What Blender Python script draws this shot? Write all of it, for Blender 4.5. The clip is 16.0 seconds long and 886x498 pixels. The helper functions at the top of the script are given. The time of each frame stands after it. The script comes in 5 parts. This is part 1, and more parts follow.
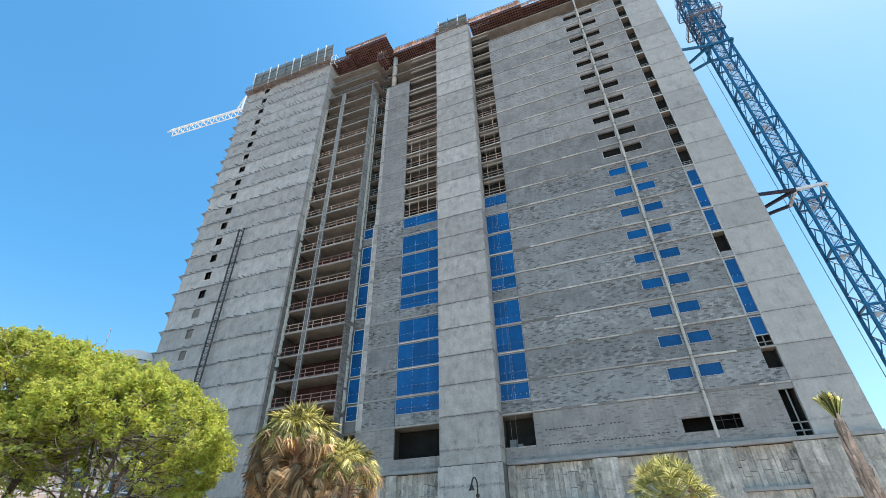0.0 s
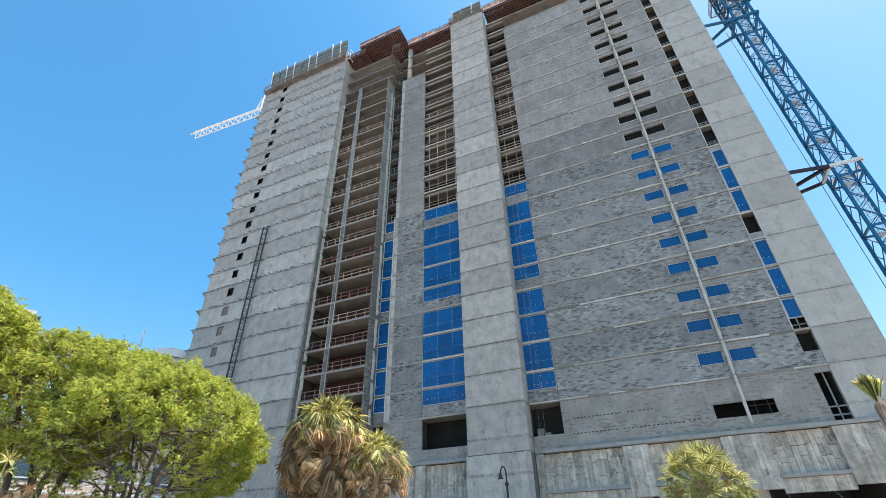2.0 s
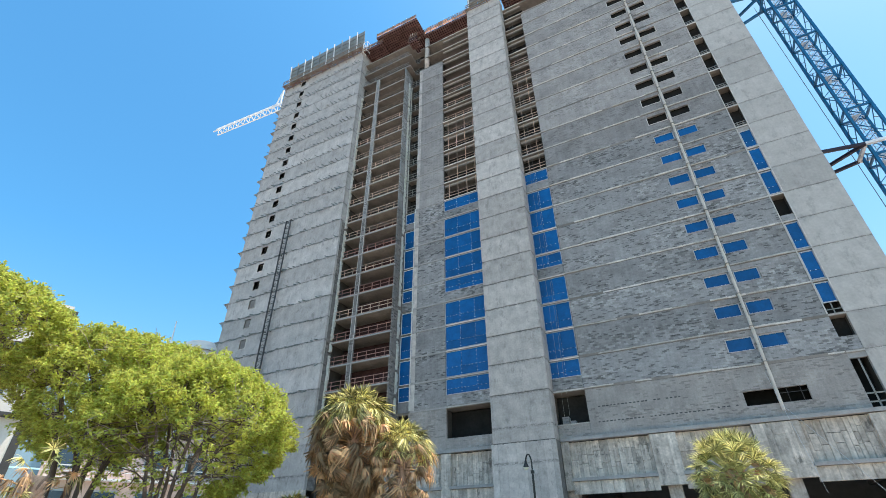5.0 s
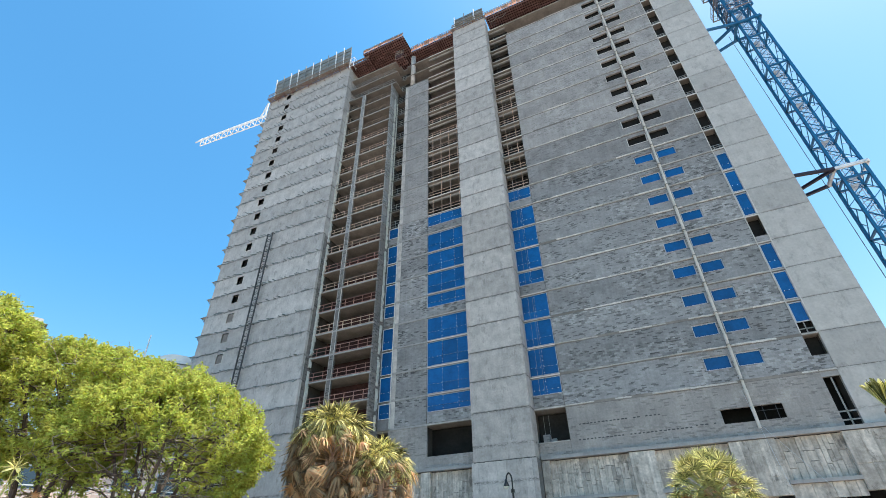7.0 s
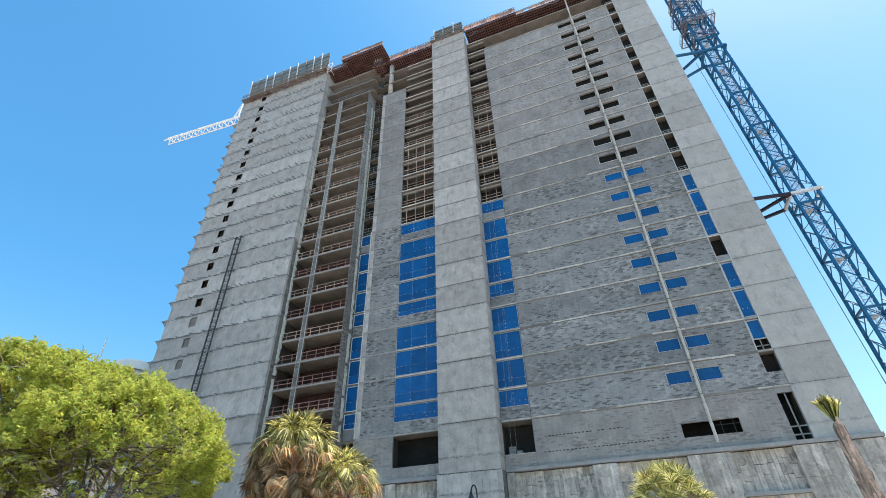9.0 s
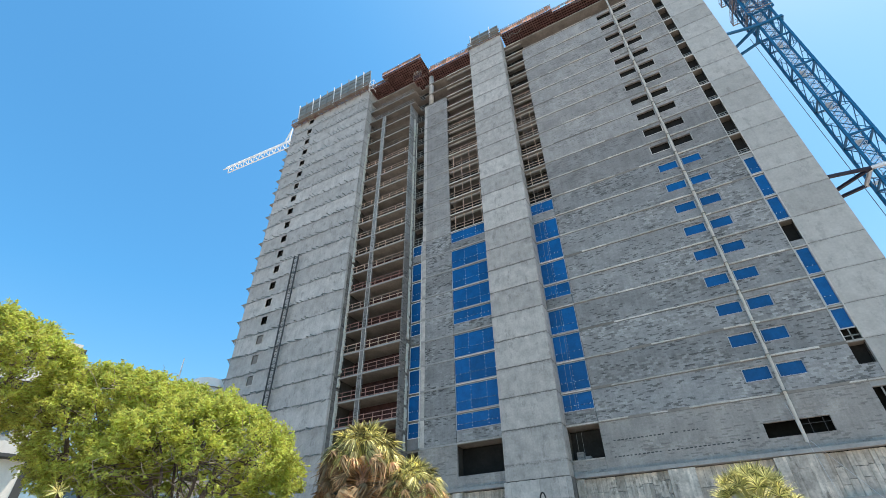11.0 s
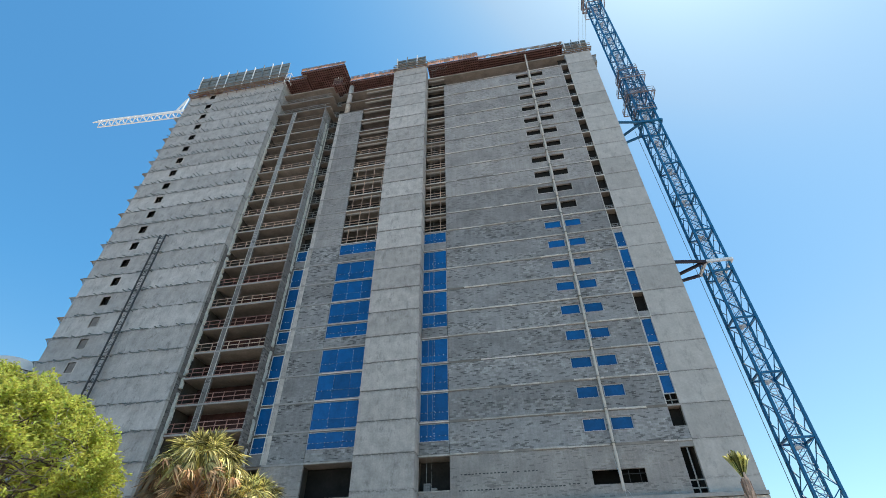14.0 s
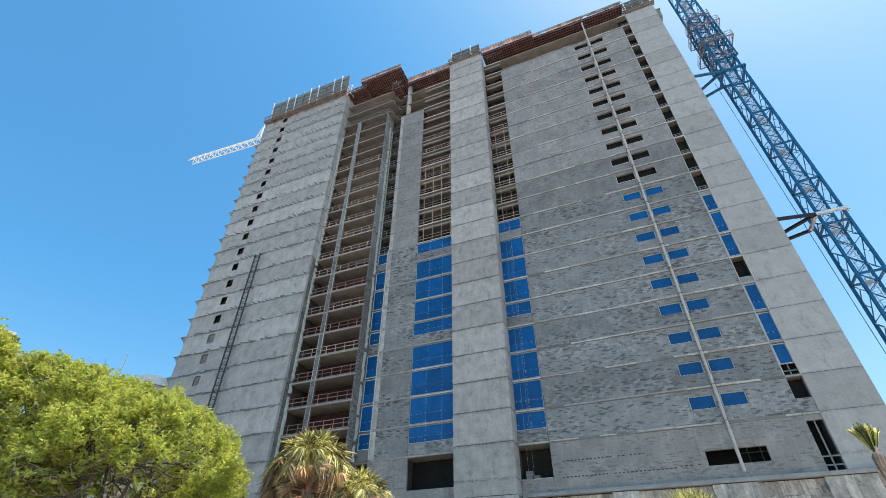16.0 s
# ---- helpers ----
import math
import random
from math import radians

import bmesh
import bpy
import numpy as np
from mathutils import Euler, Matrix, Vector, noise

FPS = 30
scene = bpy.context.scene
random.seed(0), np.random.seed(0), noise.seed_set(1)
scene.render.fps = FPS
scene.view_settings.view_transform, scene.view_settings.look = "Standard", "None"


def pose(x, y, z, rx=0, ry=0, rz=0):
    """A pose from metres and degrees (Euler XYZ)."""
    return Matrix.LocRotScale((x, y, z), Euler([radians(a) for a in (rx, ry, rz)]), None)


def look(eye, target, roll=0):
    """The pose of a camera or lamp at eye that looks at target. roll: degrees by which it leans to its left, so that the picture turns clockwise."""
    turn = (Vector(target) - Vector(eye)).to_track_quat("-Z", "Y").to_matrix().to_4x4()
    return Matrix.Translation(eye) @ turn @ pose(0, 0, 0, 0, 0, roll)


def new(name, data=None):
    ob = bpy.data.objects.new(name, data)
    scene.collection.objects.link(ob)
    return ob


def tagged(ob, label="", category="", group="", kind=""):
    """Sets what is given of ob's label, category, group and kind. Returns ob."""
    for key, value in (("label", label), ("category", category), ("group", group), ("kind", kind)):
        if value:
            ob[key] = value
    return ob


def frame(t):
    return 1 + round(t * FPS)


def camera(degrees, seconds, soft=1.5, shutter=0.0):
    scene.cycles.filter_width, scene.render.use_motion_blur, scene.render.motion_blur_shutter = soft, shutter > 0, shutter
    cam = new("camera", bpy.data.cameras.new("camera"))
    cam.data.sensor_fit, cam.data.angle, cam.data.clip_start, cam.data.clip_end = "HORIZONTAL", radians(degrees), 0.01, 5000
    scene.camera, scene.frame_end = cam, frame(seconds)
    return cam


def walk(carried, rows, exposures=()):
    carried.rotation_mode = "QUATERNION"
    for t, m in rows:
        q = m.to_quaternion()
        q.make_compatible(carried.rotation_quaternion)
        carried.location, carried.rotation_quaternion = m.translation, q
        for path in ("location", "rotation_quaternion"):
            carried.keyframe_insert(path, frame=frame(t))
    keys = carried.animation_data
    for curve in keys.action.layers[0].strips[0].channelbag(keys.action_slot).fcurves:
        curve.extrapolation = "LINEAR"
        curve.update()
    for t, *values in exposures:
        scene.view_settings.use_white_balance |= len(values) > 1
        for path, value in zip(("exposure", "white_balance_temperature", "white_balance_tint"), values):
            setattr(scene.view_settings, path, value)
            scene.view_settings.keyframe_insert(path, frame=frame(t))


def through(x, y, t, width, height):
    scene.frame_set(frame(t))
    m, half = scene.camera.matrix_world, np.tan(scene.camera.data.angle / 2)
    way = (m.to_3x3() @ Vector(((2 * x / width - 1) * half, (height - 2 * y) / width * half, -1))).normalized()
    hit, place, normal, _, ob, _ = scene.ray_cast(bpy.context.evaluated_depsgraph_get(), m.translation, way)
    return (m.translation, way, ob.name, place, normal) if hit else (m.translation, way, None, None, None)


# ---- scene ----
# camera: turns on the spot, swaying a little
cam = camera(86.74, 16.0, 0.6)
EYE = 1.6
ROWS = [
    # seconds, eye x, yaw to the left of the facade's normal, pitch, roll
    (0.0, 0.0, 20.726, 34.947, -0.901), (0.5, 0.0, 21.888, 34.384, -0.668), (1.0, 0.0, 23.069, 34.551, -0.876),
    (1.5, 0.0, 23.478, 34.56, -1.075), (2.0, 0.0, 23.910, 33.942, -0.997), (2.5, 0.0, 24.185, 33.898, -0.421),
    (3.0, 0.0, 24.667, 33.543, -0.334), (3.5, 0.0, 26.433, 32.807, -0.091), (6.0, 0.0, 27.037, 32.754, -0.512),
    (6.5, 0.0, 26.503, 33.556, -0.513), (7.0, 0.0, 24.486, 34.623, -1.032), (7.5, 0.0, 21.531, 35.411, -1.576),
    (8.0, 0.0, 19.916, 35.498, -1.539), (10.5, 0.0, 24.897, 36.532, -1.395), (11.0, 0.0, 28.010, 36.657, -0.938),
    (11.5, 0.0, 29.241, 36.795, -0.731), (12.0, 0.0, 27.565, 36.724, -0.788), (12.5, -0.06, 23.713, 36.641, -0.537),
    (13.0, -0.22, 18.255, 37.427, -0.135), (13.5, -0.32, 13.025, 38.667, -0.137), (14.0, -0.33, 10.570, 39.153, -0.52),
    (14.5, -0.3, 11.876, 38.832, -0.901), (15.0, -0.24, 16.074, 38.581, -0.754), (15.5, -0.12, 20.533, 38.426, -0.111),
    (16.0, -0.08, 22.717, 38.07, 0.278),
]


def aim(x, yaw, pitch, roll):
    yaw, pitch = radians(yaw), radians(pitch)
    way = Vector((-math.sin(yaw) * math.cos(pitch), math.cos(yaw) * math.cos(pitch), math.sin(pitch)))
    eye = Vector((x, 0, EYE))
    return look(eye, eye + way, roll)


walk(cam, [(t, aim(x, yaw, pitch, roll)) for t, x, yaw, pitch, roll in ROWS],
     [(0.0, 0.38), (3.6, 0.4), (5.8, 0.48), (7.0, 0.47), (8.2, 0.42), (10.3, 0.37), (12.4, 0.36), (13.0, 0.33), (13.8, 0.1), (14.6, 0.08), (15.2, 0.12), (16.0, 0.24)])

# sky and sun
SUN = Vector((0.32, 0.12, 0.94)).normalized()
world = bpy.data.worlds.new("sky")
scene.world = world
world.use_nodes = True
wn = world.node_tree
sky = wn.nodes.new("ShaderNodeTexSky")
sky.sky_type, sky.sun_disc = "NISHITA", False
sky.sun_elevation, sky.sun_rotation = math.asin(SUN.z), math.atan2(SUN.x, SUN.y)
sky.altitude, sky.air_density, sky.dust_density, sky.ozone_density = 0, 1.0, 0.9, 2.0
vivid = wn.nodes.new("ShaderNodeVectorMath")
vivid.operation = "MULTIPLY"
vivid.inputs[1].default_value = (0.57, 1.25, 1.42)
wn.links.new(sky.outputs[0], vivid.inputs[0])
# the haze round the sun is paler than the deep blue away from it
pale = wn.nodes.new("ShaderNodeVectorMath")
pale.operation = "MULTIPLY"
pale.inputs[1].default_value = (1.0, 1.28, 1.2)
wn.links.new(sky.outputs[0], pale.inputs[0])
grey, reach, blend = wn.nodes.new("ShaderNodeRGBToBW"), wn.nodes.new("ShaderNodeMapRange"), wn.nodes.new("ShaderNodeMix")
reach.inputs["From Min"].default_value, reach.inputs["From Max"].default_value = 1.9, 3.2
reach.inputs["To Min"].default_value, reach.inputs["To Max"].default_value = 0.0, 1.0
blend.data_type = "RGBA"
wn.links.new(sky.outputs[0], grey.inputs[0])
wn.links.new(grey.outputs[0], reach.inputs["Value"])
wn.links.new(reach.outputs[0], blend.inputs["Factor"])
wn.links.new(vivid.outputs[0], blend.inputs["A"])
wn.links.new(pale.outputs[0], blend.inputs["B"])
wn.links.new(blend.outputs["Result"], wn.nodes["Background"].inputs[0])
wn.nodes["Background"].inputs[1].default_value = 0.15
sun = new("sun", bpy.data.lights.new("sun", "SUN"))
sun.data.energy, sun.data.angle, sun.data.color = 5.0, radians(0.6), (1.0, 0.86, 0.7)
sun.matrix_world = look((0, 0, 200), Vector((0, 0, 200)) - SUN)


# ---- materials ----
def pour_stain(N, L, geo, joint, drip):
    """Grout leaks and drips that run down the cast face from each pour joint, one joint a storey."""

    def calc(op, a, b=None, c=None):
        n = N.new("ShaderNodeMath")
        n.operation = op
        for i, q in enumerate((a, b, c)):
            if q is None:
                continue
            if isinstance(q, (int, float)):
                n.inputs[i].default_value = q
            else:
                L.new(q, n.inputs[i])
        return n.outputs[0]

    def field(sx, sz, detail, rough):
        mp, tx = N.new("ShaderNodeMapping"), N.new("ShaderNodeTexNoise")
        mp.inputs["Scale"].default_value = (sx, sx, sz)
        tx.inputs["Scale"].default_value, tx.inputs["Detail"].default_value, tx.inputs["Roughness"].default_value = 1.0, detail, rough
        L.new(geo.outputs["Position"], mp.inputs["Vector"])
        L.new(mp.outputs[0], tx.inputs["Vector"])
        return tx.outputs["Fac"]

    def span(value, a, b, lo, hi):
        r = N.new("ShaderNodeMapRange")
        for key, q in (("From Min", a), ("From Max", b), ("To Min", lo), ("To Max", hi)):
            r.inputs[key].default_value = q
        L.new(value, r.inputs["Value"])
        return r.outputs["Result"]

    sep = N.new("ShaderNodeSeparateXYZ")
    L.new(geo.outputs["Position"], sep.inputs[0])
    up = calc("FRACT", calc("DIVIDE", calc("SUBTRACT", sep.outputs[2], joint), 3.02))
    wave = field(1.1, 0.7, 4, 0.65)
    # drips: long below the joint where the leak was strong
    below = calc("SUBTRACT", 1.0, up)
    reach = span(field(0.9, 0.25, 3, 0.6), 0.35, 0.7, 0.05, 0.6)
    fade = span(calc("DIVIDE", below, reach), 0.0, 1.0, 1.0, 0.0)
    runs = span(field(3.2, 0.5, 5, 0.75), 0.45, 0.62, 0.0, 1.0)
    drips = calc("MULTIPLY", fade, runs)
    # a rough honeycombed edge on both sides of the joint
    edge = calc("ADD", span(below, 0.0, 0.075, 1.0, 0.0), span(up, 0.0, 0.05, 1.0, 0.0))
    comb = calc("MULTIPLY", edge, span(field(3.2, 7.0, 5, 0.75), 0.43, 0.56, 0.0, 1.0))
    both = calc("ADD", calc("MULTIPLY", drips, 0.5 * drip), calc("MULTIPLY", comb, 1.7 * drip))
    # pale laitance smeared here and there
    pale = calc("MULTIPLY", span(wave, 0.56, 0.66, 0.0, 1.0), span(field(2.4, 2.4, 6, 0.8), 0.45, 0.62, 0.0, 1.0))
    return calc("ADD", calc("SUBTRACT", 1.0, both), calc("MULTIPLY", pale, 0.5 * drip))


def mat(name, colour, rough=0.8, metal=0.0, spread=0.15, scale=1.5, fine=18.0, bump=0.15, island=0.0, per_object=0.0, spec=0.4, streak=0.0, second=None, blotch=0.0, pour=None, drip=0.0):
    """Principled material: base colour varied at two scales, with stains, grain and fine relief."""
    m = bpy.data.materials.new(name)
    m.use_nodes = True
    nt = m.node_tree
    N, L = nt.nodes, nt.links
    b = N["Principled BSDF"]
    b.inputs["Roughness"].default_value, b.inputs["Metallic"].default_value = rough, metal
    b.inputs["Specular IOR Level"].default_value = spec
    geo = N.new("ShaderNodeNewGeometry")
    big = N.new("ShaderNodeTexNoise")
    big.inputs["Scale"].default_value, big.inputs["Detail"].default_value = scale, 5
    small = N.new("ShaderNodeTexNoise")
    small.inputs["Scale"].default_value, small.inputs["Detail"].default_value = fine, 3
    L.new(geo.outputs["Position"], big.inputs["Vector"])
    L.new(geo.outputs["Position"], small.inputs["Vector"])

    def scaled(socket, low, high):
        r = N.new("ShaderNodeMapRange")
        r.inputs["From Min"].default_value, r.inputs["From Max"].default_value = 0.25, 0.75
        r.inputs["To Min"].default_value, r.inputs["To Max"].default_value = low, high
        L.new(socket, r.inputs["Value"])
        return r.outputs["Result"]

    def times(a, c):
        n = N.new("ShaderNodeMath")
        n.operation = "MULTIPLY"
        L.new(a, n.inputs[0])
        L.new(c, n.inputs[1])
        return n.outputs[0]

    value = times(scaled(big.outputs["Fac"], 1 - spread, 1 + spread), scaled(small.outputs["Fac"], 1 - spread * 0.6, 1 + spread * 0.6))
    if streak:
        mp = N.new("ShaderNodeMapping")
        mp.inputs["Scale"].default_value = (2.2, 2.2, 0.16)
        st = N.new("ShaderNodeTexNoise")
        st.inputs["Scale"].default_value, st.inputs["Detail"].default_value = 1.6, 4
        L.new(geo.outputs["Position"], mp.inputs["Vector"])
        L.new(mp.outputs[0], st.inputs["Vector"])
        value = times(value, scaled(st.outputs["Fac"], 1 - streak, 1 + streak * 0.6))
    if blotch:
        bm_ = N.new("ShaderNodeMapping")
        bm_.inputs["Scale"].default_value = (1.5, 1.5, 0.8)
        bl = N.new("ShaderNodeTexNoise")
        bl.inputs["Scale"].default_value, bl.inputs["Detail"].default_value, bl.inputs["Roughness"].default_value = 1.0, 8, 0.72
        L.new(geo.outputs["Position"], bm_.inputs["Vector"])
        L.new(bm_.outputs[0], bl.inputs["Vector"])
        br_ = N.new("ShaderNodeMapRange")
        br_.inputs["From Min"].default_value, br_.inputs["From Max"].default_value = 0.55, 0.64
        br_.inputs["To Min"].default_value, br_.inputs["To Max"].default_value = 1.0, 1 - blotch
        L.new(bl.outputs["Fac"], br_.inputs["Value"])
        value = times(value, br_.outputs["Result"])
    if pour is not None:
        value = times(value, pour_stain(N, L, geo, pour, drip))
    if island:
        value = times(value, scaled(geo.outputs["Random Per Island"], 1 - island * 1.5, 1 + island * 1.5))
    if per_object:
        oi = N.new("ShaderNodeObjectInfo")
        value = times(value, scaled(oi.outputs["Random"], 1 - per_object, 1 + per_object))
    base = N.new("ShaderNodeMix")
    base.data_type = "RGBA"
    base.inputs["A"].default_value = (*colour, 1)
    base.inputs["B"].default_value = (*(second or colour), 1)
    if second:
        pick = geo.outputs["Random Per Island"] if island else scaled(big.outputs["Fac"], 0, 1)
        L.new(pick, base.inputs["Factor"])
    mul = N.new("ShaderNodeVectorMath")
    mul.operation = "SCALE"
    L.new(base.outputs["Result"], mul.inputs[0])
    L.new(value, mul.inputs["Scale"])
    L.new(mul.outputs[0], b.inputs["Base Color"])
    if bump:
        bp = N.new("ShaderNodeBump")
        bp.inputs["Strength"].default_value, bp.inputs["Distance"].default_value = bump, 0.03
        L.new(small.outputs["Fac"], bp.inputs["Height"])
        L.new(bp.outputs[0], b.inputs["Normal"])
    return m


def block_mat(name, colour, mortar, spread, odd, dash):
    """Grey concrete blocks, 40 by 20 cm, with raked joints, stains and odd darker blocks."""
    m = mat(name, colour, 0.92, spread=spread, scale=0.5, fine=9, bump=0, per_object=0.10, streak=0.12, blotch=0.10)
    nt = m.node_tree
    N, L = nt.nodes, nt.links
    geo = next(n for n in N if n.type == "NEW_GEOMETRY")
    b = N["Principled BSDF"]
    sep, com = N.new("ShaderNodeSeparateXYZ"), N.new("ShaderNodeCombineXYZ")
    L.new(geo.outputs["Position"], sep.inputs[0])
    along = N.new("ShaderNodeMath")
    L.new(sep.outputs[0], along.inputs[0])
    L.new(sep.outputs[1], along.inputs[1])
    L.new(along.outputs[0], com.inputs[0])
    L.new(sep.outputs[2], com.inputs[1])
    br = N.new("ShaderNodeTexBrick")
    br.inputs["Scale"].default_value = 1.0
    br.inputs["Brick Width"].default_value, br.inputs["Row Height"].default_value = 0.4, 0.2
    br.inputs["Mortar Size"].default_value, br.inputs["Mortar Smooth"].default_value = 0.012, 0.3
    br.inputs["Color1"].default_value, br.inputs["Color2"].default_value = (1 + odd,) * 3 + (1,), (1 - odd,) * 3 + (1,)
    br.inputs["Mortar"].default_value = (*mortar, 1)
    L.new(com.outputs[0], br.inputs["Vector"])
    # single darker blocks, thick in some stretches and rare in others
    one = N.new("ShaderNodeTexBrick")
    one.inputs["Scale"].default_value = 1.0
    one.inputs["Brick Width"].default_value, one.inputs["Row Height"].default_value = 0.4, 0.1
    one.inputs["Mortar Size"].default_value = 0.0
    one.inputs["Color1"].default_value, one.inputs["Color2"].default_value = (0, 0, 0, 1), (1, 1, 1, 1)
    L.new(com.outputs[0], one.inputs["Vector"])
    pm = N.new("ShaderNodeMapping")
    pm.inputs["Scale"].default_value = (0.22, 0.22, 0.75)
    patch = N.new("ShaderNodeTexNoise")
    patch.inputs["Scale"].default_value, patch.inputs["Detail"].default_value, patch.inputs["Roughness"].default_value = 1.0, 5, 0.68
    L.new(geo.outputs["Position"], pm.inputs["Vector"])
    L.new(pm.outputs[0], patch.inputs["Vector"])
    both = N.new("ShaderNodeMath")
    both.operation = "MULTIPLY_ADD"
    L.new(patch.outputs["Fac"], both.inputs[0])
    both.inputs[1].default_value = 1.3
    L.new(one.outputs["Color"], both.inputs[2])
    ramp = N.new("ShaderNodeMapRange")
    ramp.inputs["From Min"].default_value, ramp.inputs["From Max"].default_value = 1.53, 1.58
    ramp.inputs["To Min"].default_value, ramp.inputs["To Max"].default_value = 1.0, dash
    L.new(both.outputs[0], ramp.inputs["Value"])
    # in some stretches the blocks differ strongly, elsewhere a thin wash evens them out
    rm = N.new("ShaderNodeMapping")
    rm.inputs["Scale"].default_value = (0.16, 0.16, 0.42)
    rough_ = N.new("ShaderNodeTexNoise")
    rough_.inputs["Scale"].default_value, rough_.inputs["Detail"].default_value = 1.0, 3
    L.new(geo.outputs["Position"], rm.inputs["Vector"])
    L.new(rm.outputs[0], rough_.inputs["Vector"])
    gain = N.new("ShaderNodeMapRange")
    gain.inputs["From Min"].default_value, gain.inputs["From Max"].default_value = 0.5, 0.6
    gain.inputs["To Min"].default_value, gain.inputs["To Max"].default_value = 0.6, 2.4
    L.new(rough_.outputs["Fac"], gain.inputs["Value"])
    less, more, back = N.new("ShaderNodeVectorMath"), N.new("ShaderNodeVectorMath"), N.new("ShaderNodeVectorMath")
    less.operation, more.operation, back.operation = "SUBTRACT", "SCALE", "ADD"
    less.inputs[1].default_value = back.inputs[1].default_value = (1, 1, 1)
    L.new(br.outputs["Color"], less.inputs[0])
    L.new(less.outputs[0], more.inputs[0])
    L.new(gain.outputs[0], more.inputs["Scale"])
    L.new(more.outputs[0], back.inputs[0])
    old = b.inputs["Base Color"].links[0].from_socket
    mul = N.new("ShaderNodeVectorMath")
    mul.operation = "MULTIPLY"
    L.new(old, mul.inputs[0])
    L.new(back.outputs[0], mul.inputs[1])
    sc = N.new("ShaderNodeVectorMath")
    sc.operation = "SCALE"
    L.new(mul.outputs[0], sc.inputs[0])
    L.new(ramp.outputs[0], sc.inputs["Scale"])
    L.new(sc.outputs[0], b.inputs["Base Color"])
    bp = N.new("ShaderNodeBump")
    bp.inputs["Strength"].default_value, bp.inputs["Distance"].default_value = 0.5, 0.02
    bp.invert = True
    L.new(br.outputs["Fac"], bp.inputs["Height"])
    L.new(bp.outputs[0], b.inputs["Normal"])
    return m


def leaf_mat(name, colour, second, through=0.45, island=0.3, per_object=0.0):
    m = mat(name, colour, 0.55, spread=0.34, scale=2.6, fine=7, bump=0, island=island, second=second, spec=0.3, per_object=per_object)
    nt = m.node_tree
    b = nt.nodes["Principled BSDF"]
    tr, mix = nt.nodes.new("ShaderNodeBsdfTranslucent"), nt.nodes.new("ShaderNodeMixShader")
    mix.inputs[0].default_value = through
    nt.links.new(b.inputs["Base Color"].links[0].from_socket, tr.inputs["Color"])
    nt.links.new(b.outputs[0], mix.inputs[1])
    nt.links.new(tr.outputs[0], mix.inputs[2])
    nt.links.new(mix.outputs[0], nt.nodes["Material Output"].inputs["Surface"])
    return m


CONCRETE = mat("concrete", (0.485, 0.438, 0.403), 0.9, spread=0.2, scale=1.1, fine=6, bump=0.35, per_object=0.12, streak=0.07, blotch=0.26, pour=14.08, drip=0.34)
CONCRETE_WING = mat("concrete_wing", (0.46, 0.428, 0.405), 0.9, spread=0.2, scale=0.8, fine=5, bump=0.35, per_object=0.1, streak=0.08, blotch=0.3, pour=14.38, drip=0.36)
JOINT = mat("joint", (0.17, 0.16, 0.15), 0.95, spread=0.3, scale=2, fine=9)
CONCRETE_OLD = mat("concrete_stained", (0.515, 0.455, 0.395), 0.92, spread=0.3, scale=1.6, fine=6, bump=0.35, per_object=0.16, streak=0.36, blotch=0.5)
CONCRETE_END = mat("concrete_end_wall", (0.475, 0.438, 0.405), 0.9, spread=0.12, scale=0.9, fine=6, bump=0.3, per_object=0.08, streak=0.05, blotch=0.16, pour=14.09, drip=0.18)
LEDGE = mat("ledge", (0.54, 0.50, 0.46), 0.9, spread=0.25, scale=1.4, fine=7, bump=0.2, per_object=0.2)
# Slab concrete toned down so that undersides look shaded by colour alone.
SOFFIT = mat("slab_soffit_shaded", (0.232, 0.203, 0.178), 0.9, spread=0.22, scale=0.7, fine=4, bump=0.15, per_object=0.15)
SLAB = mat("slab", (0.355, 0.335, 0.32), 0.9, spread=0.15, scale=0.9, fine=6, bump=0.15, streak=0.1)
BLOCK = block_mat("block", (0.294, 0.282, 0.277), (1.0, 0.98, 0.95), 0.2, 0.16, 0.5)
BLOCK_FINE = block_mat("block_rubbed", (0.34, 0.313, 0.296), (1.02, 1.0, 0.98), 0.2, 0.07, 0.72)
BLOCK_SMOOTH = block_mat("block_washed", (0.298, 0.279, 0.269), (1.02, 1.0, 0.98), 0.2, 0.06, 0.75)
BLOCK_BASE = block_mat("block_base", (0.385, 0.35, 0.325), (1.02, 1.0, 0.98), 0.2, 0.07, 0.72)
# Room colours are near black: the shade inside the storeys is painted in.
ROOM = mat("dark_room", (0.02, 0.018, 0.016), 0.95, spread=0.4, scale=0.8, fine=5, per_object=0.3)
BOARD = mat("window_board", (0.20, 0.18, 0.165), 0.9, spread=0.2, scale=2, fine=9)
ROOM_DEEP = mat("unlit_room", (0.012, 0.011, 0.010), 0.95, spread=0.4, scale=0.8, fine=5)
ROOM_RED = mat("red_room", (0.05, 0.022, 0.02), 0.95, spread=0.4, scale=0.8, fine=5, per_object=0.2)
# Inner block darkened well below the outer walls to stand in for shade.
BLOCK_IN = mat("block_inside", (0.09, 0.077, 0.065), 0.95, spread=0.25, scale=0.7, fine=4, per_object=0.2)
FOAM = mat("foam", (0.6, 0.58, 0.53), 0.8, spread=0.2, scale=2.5, fine=9)
FILM = mat("blue_film", (0.001, 0.092, 0.28), 0.4, spread=0.18, scale=1.2, fine=5, bump=0.1, per_object=0.15, spec=0.35)
FRAME = mat("pale_frame", (0.48, 0.50, 0.53), 0.5, spread=0.1, scale=2, fine=12)
CLIP = mat("white_clip", (0.8, 0.8, 0.8), 0.5)
